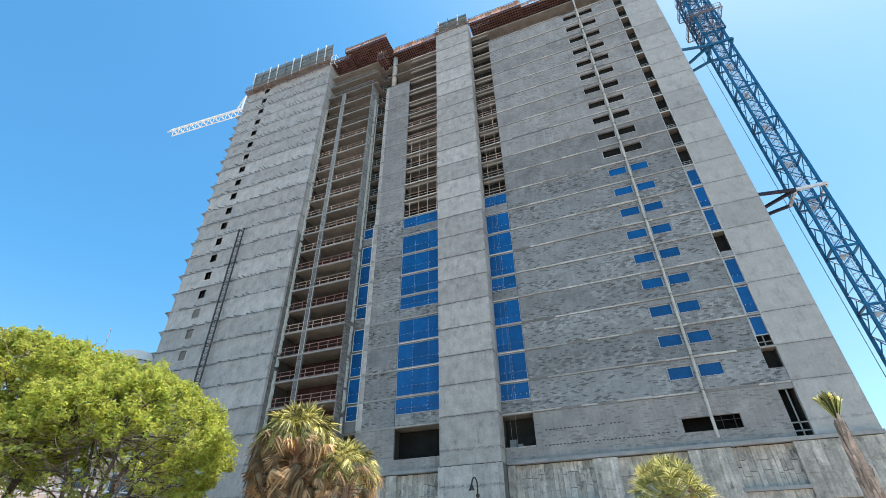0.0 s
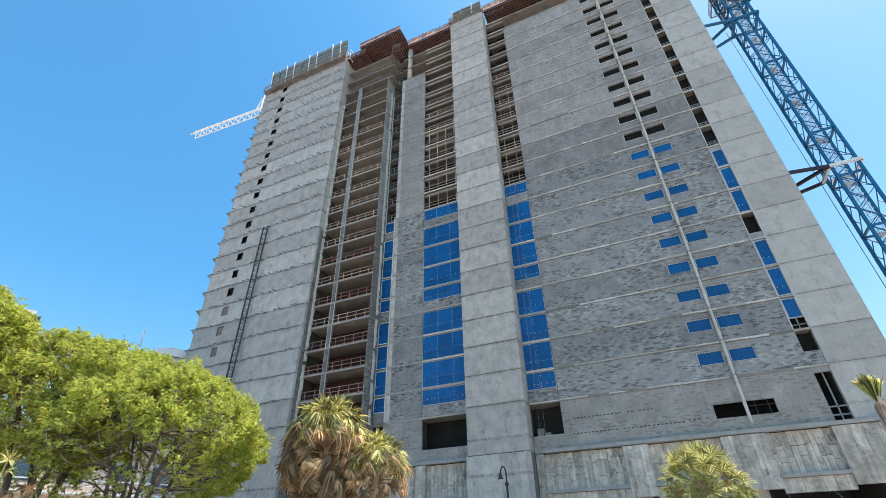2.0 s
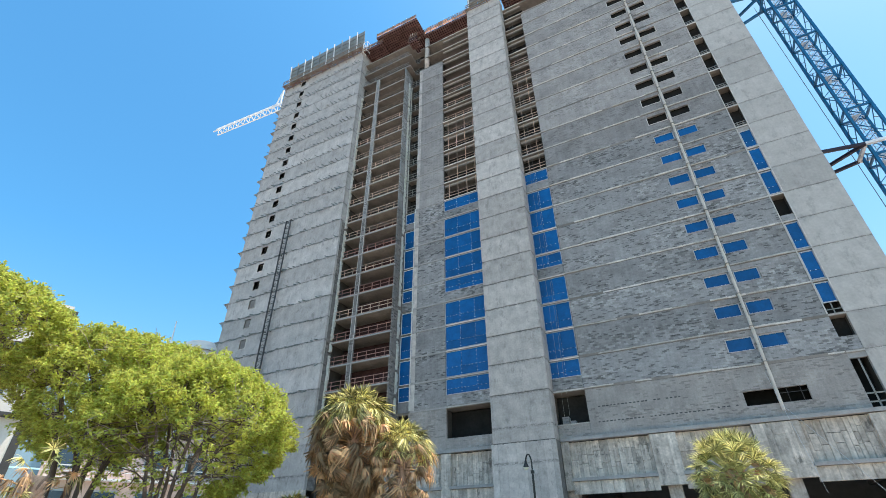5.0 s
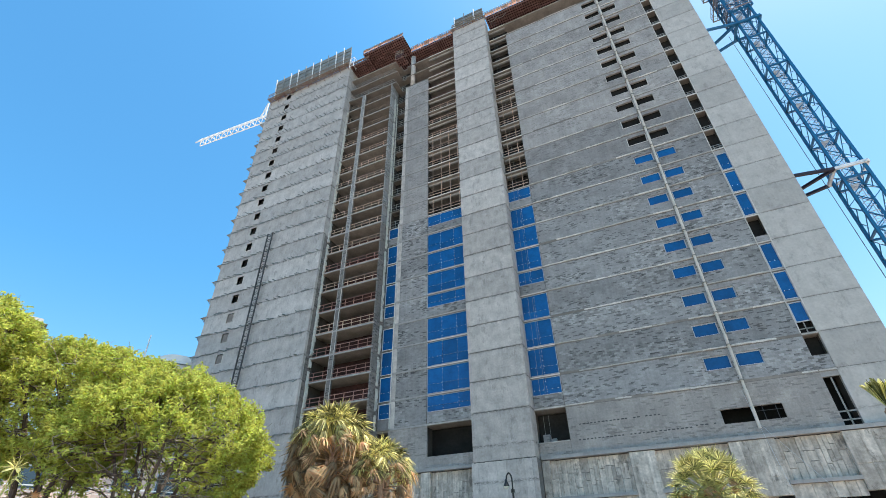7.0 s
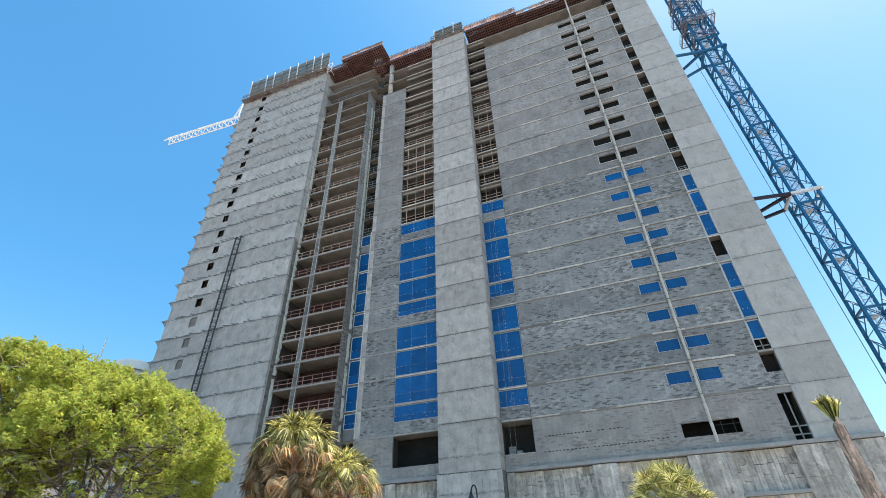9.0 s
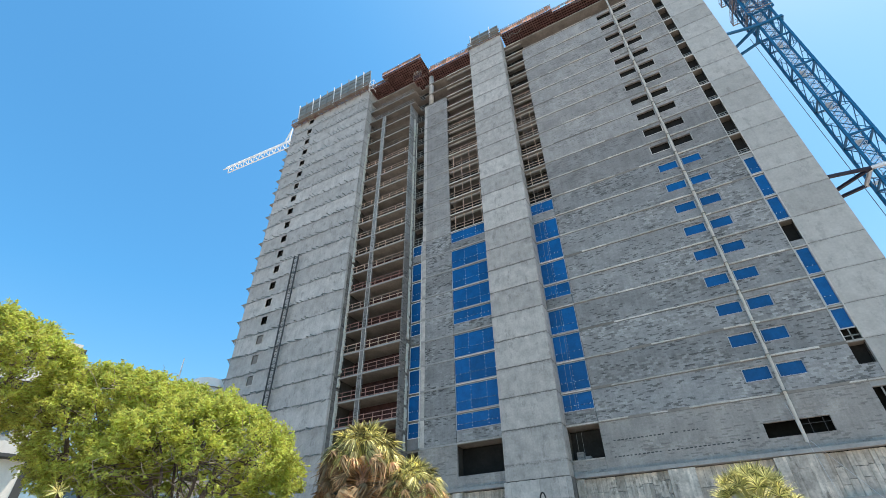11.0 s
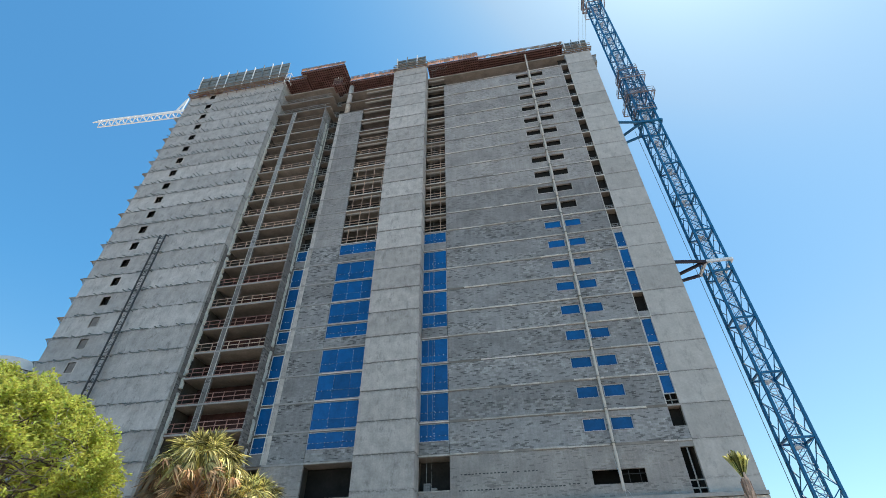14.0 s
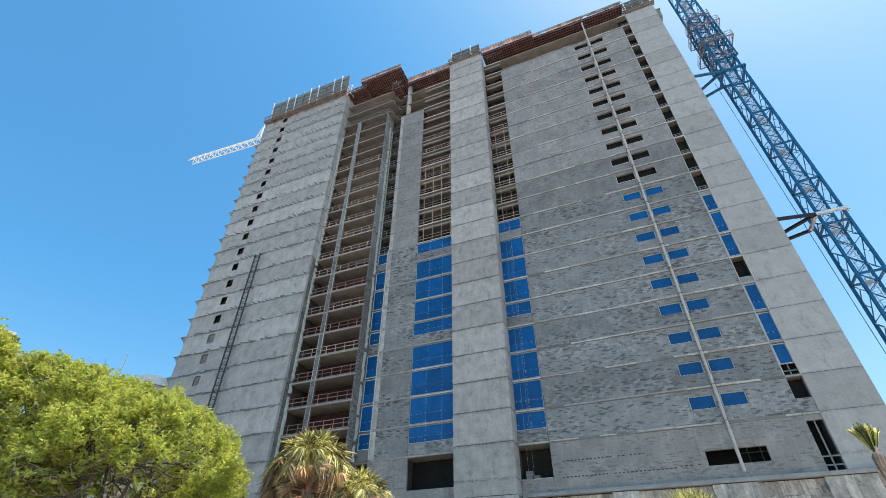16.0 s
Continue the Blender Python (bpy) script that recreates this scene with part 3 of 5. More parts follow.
part("foam_strip", jagged(-37.38, BAY - 0.08, 14, level(18), 0.3), FOAM, tower, "torn white foam edge strip", kind="stuff")
part("edge_bead", Shape().box(-26.86, -26.74, FACE - 0.08, FACE - 0.035, 14.2, level(9)), FOAM, tower, "white foam edge strip")
for k in range(9, 18):
    for x in (-28.43, -26.86):
        part("window_jamb", Shape().box(x, x + 0.1, FACE + 0.2, FACE + 0.34, level(k), level(k) + 2.8), FOAM, tower)
part("foam_strip", jagged(-28.455, FACE - 0.6, 14, level(18), 0.2), FOAM, tower, "torn white foam edge strip", kind="stuff")
for k in range(-1, 19):
    z = level(k)
    # Below storey 9 the bay's shade is put into the block colour.
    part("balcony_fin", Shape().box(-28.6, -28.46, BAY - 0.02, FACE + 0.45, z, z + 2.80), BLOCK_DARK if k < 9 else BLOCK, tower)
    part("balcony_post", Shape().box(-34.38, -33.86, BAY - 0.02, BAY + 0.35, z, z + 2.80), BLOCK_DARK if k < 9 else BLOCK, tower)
    for x in (-34.43, -33.86):
        part("edge_bead", Shape().box(x, x + 0.05, BAY - 0.04, BAY + 0.05, z, z + 2.80), LEDGE, tower)
    part("slab_edge", Shape().box(-37.4, -28.44, BAY - 0.05, BAY - 0.025, z - 0.2, z - 0.02), SLAB, tower)

# windows under blue film
CLIPS = Shape()


def blue_window(x0, x1, z0, z1, y, cols, rows, frame_w=0.07, edge=FRAME):
    """Blue film panes in a pale frame, with white clips along the seams."""
    w = new("window")
    w.parent = tower
    w["label"] = "window opening covered with bright blue film"
    fr = Shape()
    fr.box(x0, x1, y - 0.05, y + 0.08, z0, z0 + frame_w).box(x0, x1, y - 0.05, y + 0.08, z1 - frame_w, z1)
    fr.box(x0, x0 + frame_w, y - 0.05, y + 0.08, z0 + frame_w, z1 - frame_w).box(x1 - frame_w, x1, y - 0.05, y + 0.08, z0 + frame_w, z1 - frame_w)
    part("frame", fr, edge, w)
    c = Shape()
    xs = [x0 + frame_w + (x1 - x0 - 2 * frame_w) * i / cols for i in range(cols + 1)]
    zs = [z0 + frame_w + (z1 - z0 - 2 * frame_w) * t for t in rows]
    for a, b in zip(xs, xs[1:]):
        for p, q in zip(zs, zs[1:]):
            part("pane", Shape().box(a + 0.012, b - 0.012, y + rnd.uniform(0, 0.03), y + 0.05, p + 0.012, q - 0.012), FILM, w)
    for x in xs[1:-1]:
        z = zs[0] + 0.2
        while z < zs[-1] - 0.1:
            c.box(x - 0.026, x + 0.026, y - 0.03, y, z, z + 0.06)
            z += rnd.uniform(0.3, 0.55)
    for zz in zs:
        x = xs[0] + 0.15
        while x < xs[-1] - 0.1:
            c.box(x, x + 0.055, y - 0.03, y, zz - 0.028, zz + 0.028)
            x += rnd.uniform(0.3, 0.6)
    if c.v:
        part("clip_seam", c, CLIP, w, kind="stuff")
    return w


for k in range(0, 9):
    z = level(k)
    for a, b in WIN:
        blue_window(a, b, z + 1.12, z + 2.3, FACE + 0.17, 1, (0, 1))
    z0, z1 = z + 0.02, z + 2.78
    if k == 0:
        z0 = z + 1.15
    if k == 3:
        z1 = z + 2.75
    if k == 4:
        z0 = z + 1.15
    if k == 8:
        z0 = z + 1.1
    blue_window(-22.35, -16.85, z0, z1, FACE + 0.06, 3, (0, 0.36, 1), 0.035)
    blue_window(-11.05, -8.2, z0, z1, FACE + 0.06, 2, (0, 0.3, 1), 0.035)
    if k < 9:
        blue_window(-28.44, -26.76, z0, z1, FACE + 0.3, 1, (0, 0.36, 1), 0.055, WHITE)
    if z0 > z + 0.5:
        for a, b, y in ((-22.35, -16.85, FACE), (-11.05, -8.2, FACE), (-28.44, -26.76, FACE + 0.25)):
            part("sill_wall", Shape().box(a, b, y + 0.02, y + 0.25, z, z0), BLOCK, tower)
    if k in (1, 2, 3, 5, 6, 7):
        y = FACE + 0.08
        blue_window(11.65, 12.7, z + (0.95 if k == 1 else 0.05), z + (2.3 if k == 7 else 2.75), y, 1, (0, 0.3, 1) if k != 1 else (0, 1))
part("sill_wall", Shape().box(11.6, 12.75, FACE + 0.02, FACE + 0.25, level(0) - 0.22, level(0) + 1.1), BLOCK, tower)
part("lintel", Shape().box(11.6, 12.75, FACE + 0.02, FACE + 0.25, level(0) - 0.62, level(0) - 0.22), SLAB, tower)
part("lintel", Shape().box(11.6, 12.75, FACE + 0.02, FACE + 0.25, level(7) + 2.3, level(8) - 0.22), SLAB, tower)
part("sill_wall", Shape().box(11.6, 12.75, FACE + 0.02, FACE + 0.25, level(4), level(4) + 0.6), BLOCK, tower)
for x in (11.58, 12.72):
    part("edge_bead", Shape().box(x - 0.04, x + 0.04, FACE - 0.07, FACE - 0.025, level(1), level(20)), LEDGE, tower)
# pale reveals round the bare window holes
for k in range(9, 20):
    for a, b in WIN:
        z = level(k)
        s = Shape().box(a - 0.07, b + 0.07, FACE - 0.02, FACE + 0.1, z + 1.05, z + 1.12).box(a - 0.07, a, FACE - 0.02, FACE + 0.1, z + 1.12, z + 2.3).box(b, b + 0.07, FACE - 0.02, FACE + 0.1, z + 1.12, z + 2.3)
        part("window_reveal", s, LEDGE, tower)

# guard rails of rough timber in the open storeys
RAILS = {}


def guard_rail(x0, x1, y, z, material, posts, height=1.05, full=False):
    key = (round(x1 - x0, 3), material.name, posts, height, full)
    g = new("guard_rail")
    g.parent = tower
    g.location = (x0, y, z)
    if key not in RAILS:
        w = x1 - x0
        rail = Shape().box(0, w, -0.02, 0.02, -0.036, 0.036).mesh("rail", material)
        post = Shape().box(-0.035, 0.035, 0.03, 0.09, 0, 2.75 if full else height + 0.1).mesh("post", material)
        RAILS[key] = rail, post
    rail, post = RAILS[key]
    for h in (0.1, height * 0.55, height):
        part("rail", rail, None, g).location = (0, 0, h)
    for i in range(posts):
        part("post", post, None, g).location = ((x1 - x0) * (i + 0.5) / posts, 0, 0)
    return g


for k in range(0, 21):
    z = level(k)
    m = RAIL_RED if k in (0, 1, 2, 3, 5, 7) else WOOD if k < 16 else PLANK
    if k < 19:
        guard_rail(-33.75, -28.65, BAY + 0.06, z, m, 4)
        guard_rail(-37.2, -34.5, BAY + 0.06, z, m, 2)
    else:
        guard_rail(-37.2, -28.0, BAY + 0.06, z, GALV, 6)
    if 9 <= k < 17:
        guard_rail(-22.3, -17.0, FACE + 0.15, z, WOOD, 4, full=k < 14)
        guard_rail(-11.0, -8.25, FACE + 0.15, z, WOOD, 2, full=k < 15)
    elif k >= 17:
        guard_rail(-22.3, -17.0, FACE + 0.3, z, RUST, 3, height=0.7)
    if k >= 8:
        guard_rail(11.65, 12.7, FACE + 0.1, z, GALV, 2, height=0.6)
    if k >= 9:
        guard_rail(-28.3, -26.9, FACE + 0.3, z, GALV, 1)
part("strip_rail", Shape().box(11.6, 12.75, FACE + 0.1, FACE + 0.15, 10.3, 10.4).box(11.6, 12.75, FACE + 0.1, FACE + 0.15, 10.9, 11.0).box(12.1, 12.2, FACE + 0.1, FACE + 0.15, 9.9, 13.5), GALV, tower)
part("strip_rail", Shape().box(11.6, 12.75, FACE + 0.1, FACE + 0.15, 17.5, 17.58).box(12.1, 12.18, FACE + 0.1, FACE + 0.15, 17.1, 18.1), GALV, tower)

# ---- podium ----
def skirt(pieces):
    """Stained cast wall below the tower: capping, plain piers, recessed boarded panels, ledge and lower lip."""
    x0, x1 = pieces[0][0], pieces[-1][1]
    part("capping", Shape().box(x0, x1, FACE - 0.42, FACE + 0.2, 9.6, 9.88), SLAB, tower)
    for a, b, plain in pieces:
        if plain:
            part("pilaster", Shape().box(a, b, FACE - 0.27, FACE + 0.2, 5.75, 9.55), CONCRETE_OLD, tower)
            x = a
            while x < b - 0.01:
                d = min(rnd.uniform(0.45, 1.1), b - x)
                z = rnd.uniform(6.6, 8.8)
                part("board_panel", ragged(x, x + d - 0.012, FACE - 0.3 - 0.02 * rnd.random(), FACE - 0.272, 5.75, z, 0.02), CONCRETE_OLD, tower)
                part("board_panel", ragged(x, x + d - 0.012, FACE - 0.3 - 0.02 * rnd.random(), FACE - 0.272, z + 0.012, 9.55, 0.02), CONCRETE_OLD, tower)
                x += d
            part("ground_column", Shape().box((a + b) / 2 - 0.5, (a + b) / 2 + 0.5, FACE + 0.25, FACE + 1.2, 0, 5.75), CONCRETE_OLD, tower)
            continue
        x = a
        while x < b - 0.01:
            d = min(rnd.uniform(0.28, 0.62), b - x)
            cuts = [6.68, rnd.uniform(7.3, 7.9), rnd.uniform(8.3, 8.9), 9.55] if rnd.random() < 0.55 else [6.68, rnd.uniform(7.5, 8.7), 9.55]
            for z0, z1 in zip(cuts, cuts[1:]):
                part("board_panel", ragged(x, x + d - 0.018, FACE + 0.03 + 0.04 * rnd.random(), FACE + 0.2, z0, z1 - 0.01, 0.02), CONCRETE_OLD, tower)
            x += d
        part("ledge", Shape().box(a - 0.1, b + 0.05, FACE - 0.42, FACE + 0.15, 6.42, 6.66), SLAB, tower)
        part("panel_back", Shape().box(a, b, FACE + 0.205, FACE + 0.24, 6.68, 9.55), JOINT, tower)
        x = a - 0.08
        while x < b - 0.01:
            d = min(rnd.uniform(0.6, 1.4), b - x)
            part("lip_panel", Shape().box(x, x + d - 0.02, FACE - 0.2 + 0.03 * rnd.random(), FACE + 0.15, 5.45, 6.4), CONCRETE_OLD, tower)
            x += d


skirt([(-10.9, -10.25, True), (-10.25, -3.55, False), (-3.55, -1.55, True), (-1.55, 3.8, False), (3.8, 6.9, True), (6.9, 11.1, False), (11.1, 16.9, True)])
skirt([(-37.4, -35.5, True), (-35.5, -30.0, False), (-30.0, -27.5, True), (-27.5, -22.8, False), (-22.8, -21.8, True), (-21.8, -17.0, False)])
# open joints in the lowest block wall
for z, x0, x1 in ((12.25, -7.2, -0.4), (10.95, -7.4, 1.9), (11.05, 2.0, 3.6)):
    s = Shape()
    x = x0
    while x < x1:
        if rnd.random() < 0.94:
            s.box(x, x + rnd.uniform(0.14, 0.26), FACE - 0.012, FACE + 0.02, z, z + 0.09)
        x += 0.33
    part("open_joint", s, DARK, tower, kind="stuff")
part("wing_foot", Shape().box(-56.8, -37.4, WING - 0.15, WING + 0.4, 6.4, 6.98), CONCRETE_OLD, tower)
# Dark back closes the garage; its shade is in the colour.
part("garage_back", Shape().box(-56.4, 16.8, FACE + 9, FACE + 9.2, 0, 9.5), DARK, tower)
part("podium_slab", Shape().box(-56.4, 16.8, FACE + 0.25, BACK, 9.3, 9.5), SLAB, tower)
for x in (-56.3, -50.0, -44.0, -38.6):
    part("ground_column", Shape().box(x, x + 1.0, WING + 0.1, WING + 1.1, 0, 6.4), CONCRETE, tower)


# ---- work in progress on the roof ----
def form_panels(name, label, x0, x1, y, z0, z1, n, lean, deep=1.0):
    """Steel wall forms with pale strongbacks on a plank walkway."""
    t = thing(name, label, "formwork", "wall forms on the roof", at=(x0, y, z0))
    w = (x1 - x0) / n
    for i in range(n):
        s = Shape()
        h = z1 - z0 - 1.2
        s.add([(i * w + 0.03, 0.25, 1.0), ((i + 1) * w - 0.03, 0.25, 1.0), ((i + 1) * w - 0.03, 0.25 - lean, 1.0 + h), (i * w + 0.03, 0.25 - lean, 1.0 + h),
               (i * w + 0.03, 0.33, 1.0), ((i + 1) * w - 0.03, 0.33, 1.0), ((i + 1) * w - 0.03, 0.33 - lean, 1.0 + h), (i * w + 0.03, 0.33 - lean, 1.0 + h)],
              [(0, 1, 2, 3), (7, 6, 5, 4), (0, 4, 5, 1), (1, 5, 6, 2), (2, 6, 7, 3), (3, 7, 4, 0)])
        for j in range(1, 5):
            f = j / 5
            s.box(i * w + 0.05, (i + 1) * w - 0.05, 0.15 - lean * f, 0.25 - lean * f, 1.0 + h * f - 0.06, 1.0 + h * f + 0.06)
        part("form_panel", s, STEEL, t)
        part("strongback", Shape().bar((i * w + 0.25, 0.05, 0.8), (i * w + 0.25, 0.02 - lean, 1.35 + h), 0.1), WHITE if i % 3 != 1 else STEEL, t, "pale steel strongback")
    j = 0
    while j * 0.3 < deep + 0.2:
        part("walkway_plank", Shape().box(-0.4, x1 - x0 + 0.4, -deep + j * 0.3, -deep + 0.2 + j * 0.3, -0.06, 0.08), PLANK, t)
        j += 1
    for _ in range(int(3 * n * (deep > 0.8))):
        x, h = rnd.uniform(0, x1 - x0 - 1), rnd.choice((-0.5, -0.25, 0.1, 0.3, 0.6))
        part("loose_plank", Shape().bar((x, rnd.uniform(-1.0, -0.1), h), (x + rnd.uniform(0.6, 2.0), rnd.uniform(-1.0, -0.1), h + rnd.uniform(-0.2, 0.3)), 0.06), PLANK if rnd.random() < 0.6 else RUST, t)
    for i in range(n + 1):
        s = Shape().bar((i * w, -deep, 0), (i * w, 0.3, -1.1 * deep), 0.05)
        part("bracket", s.bar((i * w, -deep, 0), (i * w, 0.3, 0.0), 0.05), RUST, t)
    for h in (0.5, 1.0):
        part("walkway_rail", Shape().box(-0.3, x1 - x0 + 0.3, -deep - 0.05, -deep, h, h + 0.17), PLANK, t)
    for i in range(2 * n + 1):
        part("rail_post", Shape().box(i * w / 2 - 0.03, i * w / 2 + 0.03, -deep - 0.08, -deep - 0.052, 0, 1.1), PLANK, t)
    return t


form_panels("wall_formwork", "dark steel wall forms with pale strongbacks on a plank walkway", -56.3, -37.6, WING, 80.6, 87.0, 10, 0.5)
form_panels("wall_formwork", "dark steel wall forms on top of the tall pier", -16.7, -11.2, PIER, 79.6, 83.3, 3, 0.15, 0.4)
form_panels("wall_formwork", "steel wall forms on the end wall's top", 12.9, 16.9, FACE, 78.1, 81.6, 3, 0.1, 0.4)


def deck_form(name, x0, x1, y0, z, depth, fence, label, net=None):
    """Table formwork: plywood deck, two layers of joists seen from below, and an orange fence."""
    t = thing(name, label, "formwork", "deck forms on the roof", at=(x0, y0, z))
    w = x1 - x0
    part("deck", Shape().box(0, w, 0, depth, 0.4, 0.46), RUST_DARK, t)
    joist = Shape().box(0, 0.1, 0, depth, 0.03, 0.4).mesh("joist", RUST)
    x = 0.05
    while x < w - 0.1:
        part("joist", joist, None, t).location = (x, 0, 0)
        x += 0.42
    stringer = Shape().box(0, w, 0, 0.1, 0.0, 0.2).mesh("stringer", RUST)
    y = 0.05
    while y < min(depth, 4):
        part("stringer", stringer, None, t).location = (0, y, 0)
        y += 0.45
    post = Shape().box(0, 0.06, -0.06, 0.0, 0.1, 0.46 + fence).mesh("fence_post", PLANK)
    x = 0.0
    while x < w:
        part("fence_post", post, None, t).location = (x, 0, 0)
        x += 1.2
    for h in (0.5, 0.75, 1.0):
        part("fence_rail", Shape().box(0, w, -0.1, -0.06, 0.46 + fence * h - 0.06, 0.46 + fence * h + 0.02), PLANK, t)
    s = Shape()
    x = 0.0
    while x < w - 0.2:
        d = min(rnd.uniform(0.4, 1.2), w - x)
        if rnd.random() < 0.93:
            s.box(x + 0.02, x + d - 0.02, -0.05, -0.03, 0.46 + rnd.uniform(0, 0.15), 0.46 + fence * rnd.uniform(0.6, 1.05))
        x += d
    part("fence_net", s, net or ORANGE, t, "safety netting", kind="stuff")
    spike = Shape().bar((0, 0.1, 0.46), (0, -0.05, 0.75 + fence), 0.035).mesh("edge_upright", CRANE_PALE)
    x = 0.2
    while x < w:
        part("edge_upright", spike, None, t).location = (x + rnd.uniform(-0.1, 0.1), 0, rnd.uniform(-0.25, 0.15))
        x += rnd.choice((0.6, 0.6, 0.9, 1.4))
    for _ in range(int(w / 1.6)):
        x, ln = rnd.uniform(0, w - 0.6), rnd.uniform(0.5, 2.2)
        part("loose_plank", Shape().bar((x, rnd.uniform(0.3, 1.2), 0.55), (min(x + ln, w), rnd.uniform(0.3, 1.2), 0.6 + rnd.uniform(0.2, 1.0) * fence), 0.07), PLANK, t)
    return t


deck_form("deck_formwork", -25.7, -16.85, FACE - 0.5, 80.3, 7, 1.4, "rust-red joist formwork under the roof deck with orange fence")
deck_form("deck_formwork", -11.05, -1.85, FACE - 0.7, 80.4, 7, 1.4, "rust-red joist formwork under the roof deck with orange fence")
deck_form("deck_formwork", -1.9, 6.34, FACE - 0.4, 79.9, 7, 0.9, "rust-red joist formwork under the roof deck with orange fence")
deck_form("deck_formwork", 6.32, 12.85, FACE - 0.3, 80.0, 7, 0.9, "dark joist formwork under the roof deck with grey plank fence", PLANK)
deck_form("deck_formwork", -34.2, -25.75, BAY - 1.7, 81.2, 8, 0.9, "rust-red joist formwork jutting out over the balconies")
deck_form("deck_formwork", -27.4, -25.7, BAY - 1.2, 75.9, 1.6, 1.6, "small rust-red loading platform under the roof formwork", RUST_DARK)
deck_form("deck_formwork", -37.35, -33.2, BAY - 1.1, 80.2, 6, 0.7, "narrow rust-red joist formwork beside the wing's top", RUST)
for x0, x1, sag in ((-10.6, -7.4, 0.8), (1.5, 5.6, 0.5)):
    sling = thing("hanging_cable", "slack pale cable looped under the roof formwork", "cable", "cables under the roof forms")
    part("cable_run", Shape().tube([(x0 + (x1 - x0) * i / 24, FACE - 0.75, 79.5 - sag * abs(math.sin(2 * math.pi * i / 24))) for i in range(25)], 0.035, 6), GALV, sling)
props = thing("deck_props", "row of grey steel props under the roof formwork", "props")
for x in range(-26, 13, 2):
    if not -17.5 < x < -10.5:
        part("prop", Shape().bar((x, FACE + 1.5, level(21)), (x, FACE + 1.5, 80.2), 0.05, 6), GALV, props)

access = thing("access_cage", "white steel access cage at the corner of the wing's top", "scaffold", at=(-37.3, 41.0, 79.6))
for x, y in ((0, 0), (0.9, 0), (0.9, 0.9), (0, 0.9)):
    part("cage_post", Shape().bar((x, y, 0), (x, y, 2.9), 0.05), WHITE, access)
for z in (0.3, 1.5, 2.8):
    part("cage_ring", Shape().bar((0, 0, z), (0.9, 0, z), 0.05).bar((0.9, 0, z), (0.9, 0.9, z), 0.05).bar((0, 0, z), (0, 0.9, z), 0.05), WHITE, access)

# rubbish chute down the front
chute = thing("debris_chute", "long pale jointed debris chute down the block wall", "chute")
z = 10.3
while z < 79.0:
    h = rnd.choice((1.1, 1.5, 1.5, 2.1))
    part("chute_section", Shape().bar((6.27, FACE - 0.35, z), (6.27 + rnd.uniform(-0.02, 0.02), FACE - 0.35, z + h * 1.02), rnd.uniform(0.10, 0.115), 10, rnd.uniform(0.125, 0.145)), PIPE, chute, smooth=False)
    z += h
for k in range(0, 21):
    part("chute_clamp", Shape().box(6.08, 6.46, FACE - 0.55, FACE - 0.05, level(k) - 0.1, level(k) - 0.05), GALV, chute)

# ropes
for x, y in ((-10.05, PIER - 0.1), (-9.55, PIER - 0.25)):
    r_ = thing("hoist_rope", "thin pale rope hanging down the front", "rope", "ropes on the front")
    part("rope_run", Shape().bar((x, y + 0.9, 80.0), (x + 0.1, y, 3.0), 0.012), GALV, r_)
for p, q in (((5.95, FACE - 0.5, 13.2), (6.6, FACE - 2.5, 4.6)), ((6.3, FACE - 0.5, 10.6), (10.0, FACE - 3.5, 3.5))):
    r_ = thing("guy_rope", "thin pale guy rope from the chute to the ground", "rope", "ropes on the front")
    part("rope_run", Shape().bar(p, q, 0.013), FRAME, r_)

# hoist mast on the wing
hoist = thing("hoist_mast", "dark lattice hoist mast fixed to the wing wall", "hoist")
hx0, hx1, hy = -47.75, -46.85, WING - 0.5
for x in (hx0, hx1):
    part("mast_leg", Shape().bar((x, hy, 0), (x, hy, 44.3), 0.1), DARK, hoist)
s = Shape()
z = 0.5
while z < 44:
    s.bar((hx0, hy, z), (hx1, hy, z), 0.05).bar((hx0, hy, z), ((hx0 + hx1) / 2, hy, z + 0.45), 0.03).bar(((hx0 + hx1) / 2, hy, z + 0.45), (hx1, hy, z), 0.03)
    z += 0.9
part("lattice", s, DARK, hoist, kind="stuff")
for k in range(0, 11):
    for x in (hx0, hx1):
        part("wall_tie", Shape().bar((x, hy, level(k)), (x, WING + 0.05, level(k)), 0.05), DARK, hoist)

# ---- blue tower crane ----
crane = thing("tower_crane", "blue lattice tower crane tied to the building's side", "crane")
CX, CY, CW = 22.38, 48.0, 1.08
s_rot = radians(0)


def cr(u, v, z):
    return (CX + u * math.cos(s_rot) - v * math.sin(s_rot), CY + u * math.sin(s_rot) + v * math.cos(s_rot), z)


ZT = 105.0
for u in (-CW, CW):
    for v in (-CW, CW):
        part("mast_chord", Shape().bar(cr(u, v, 0), cr(u, v, ZT), 0.17), CRANE, crane)
corner = [(-CW, -CW), (CW, -CW), (CW, CW), (-CW, CW)]
z = 2.4
i = 0
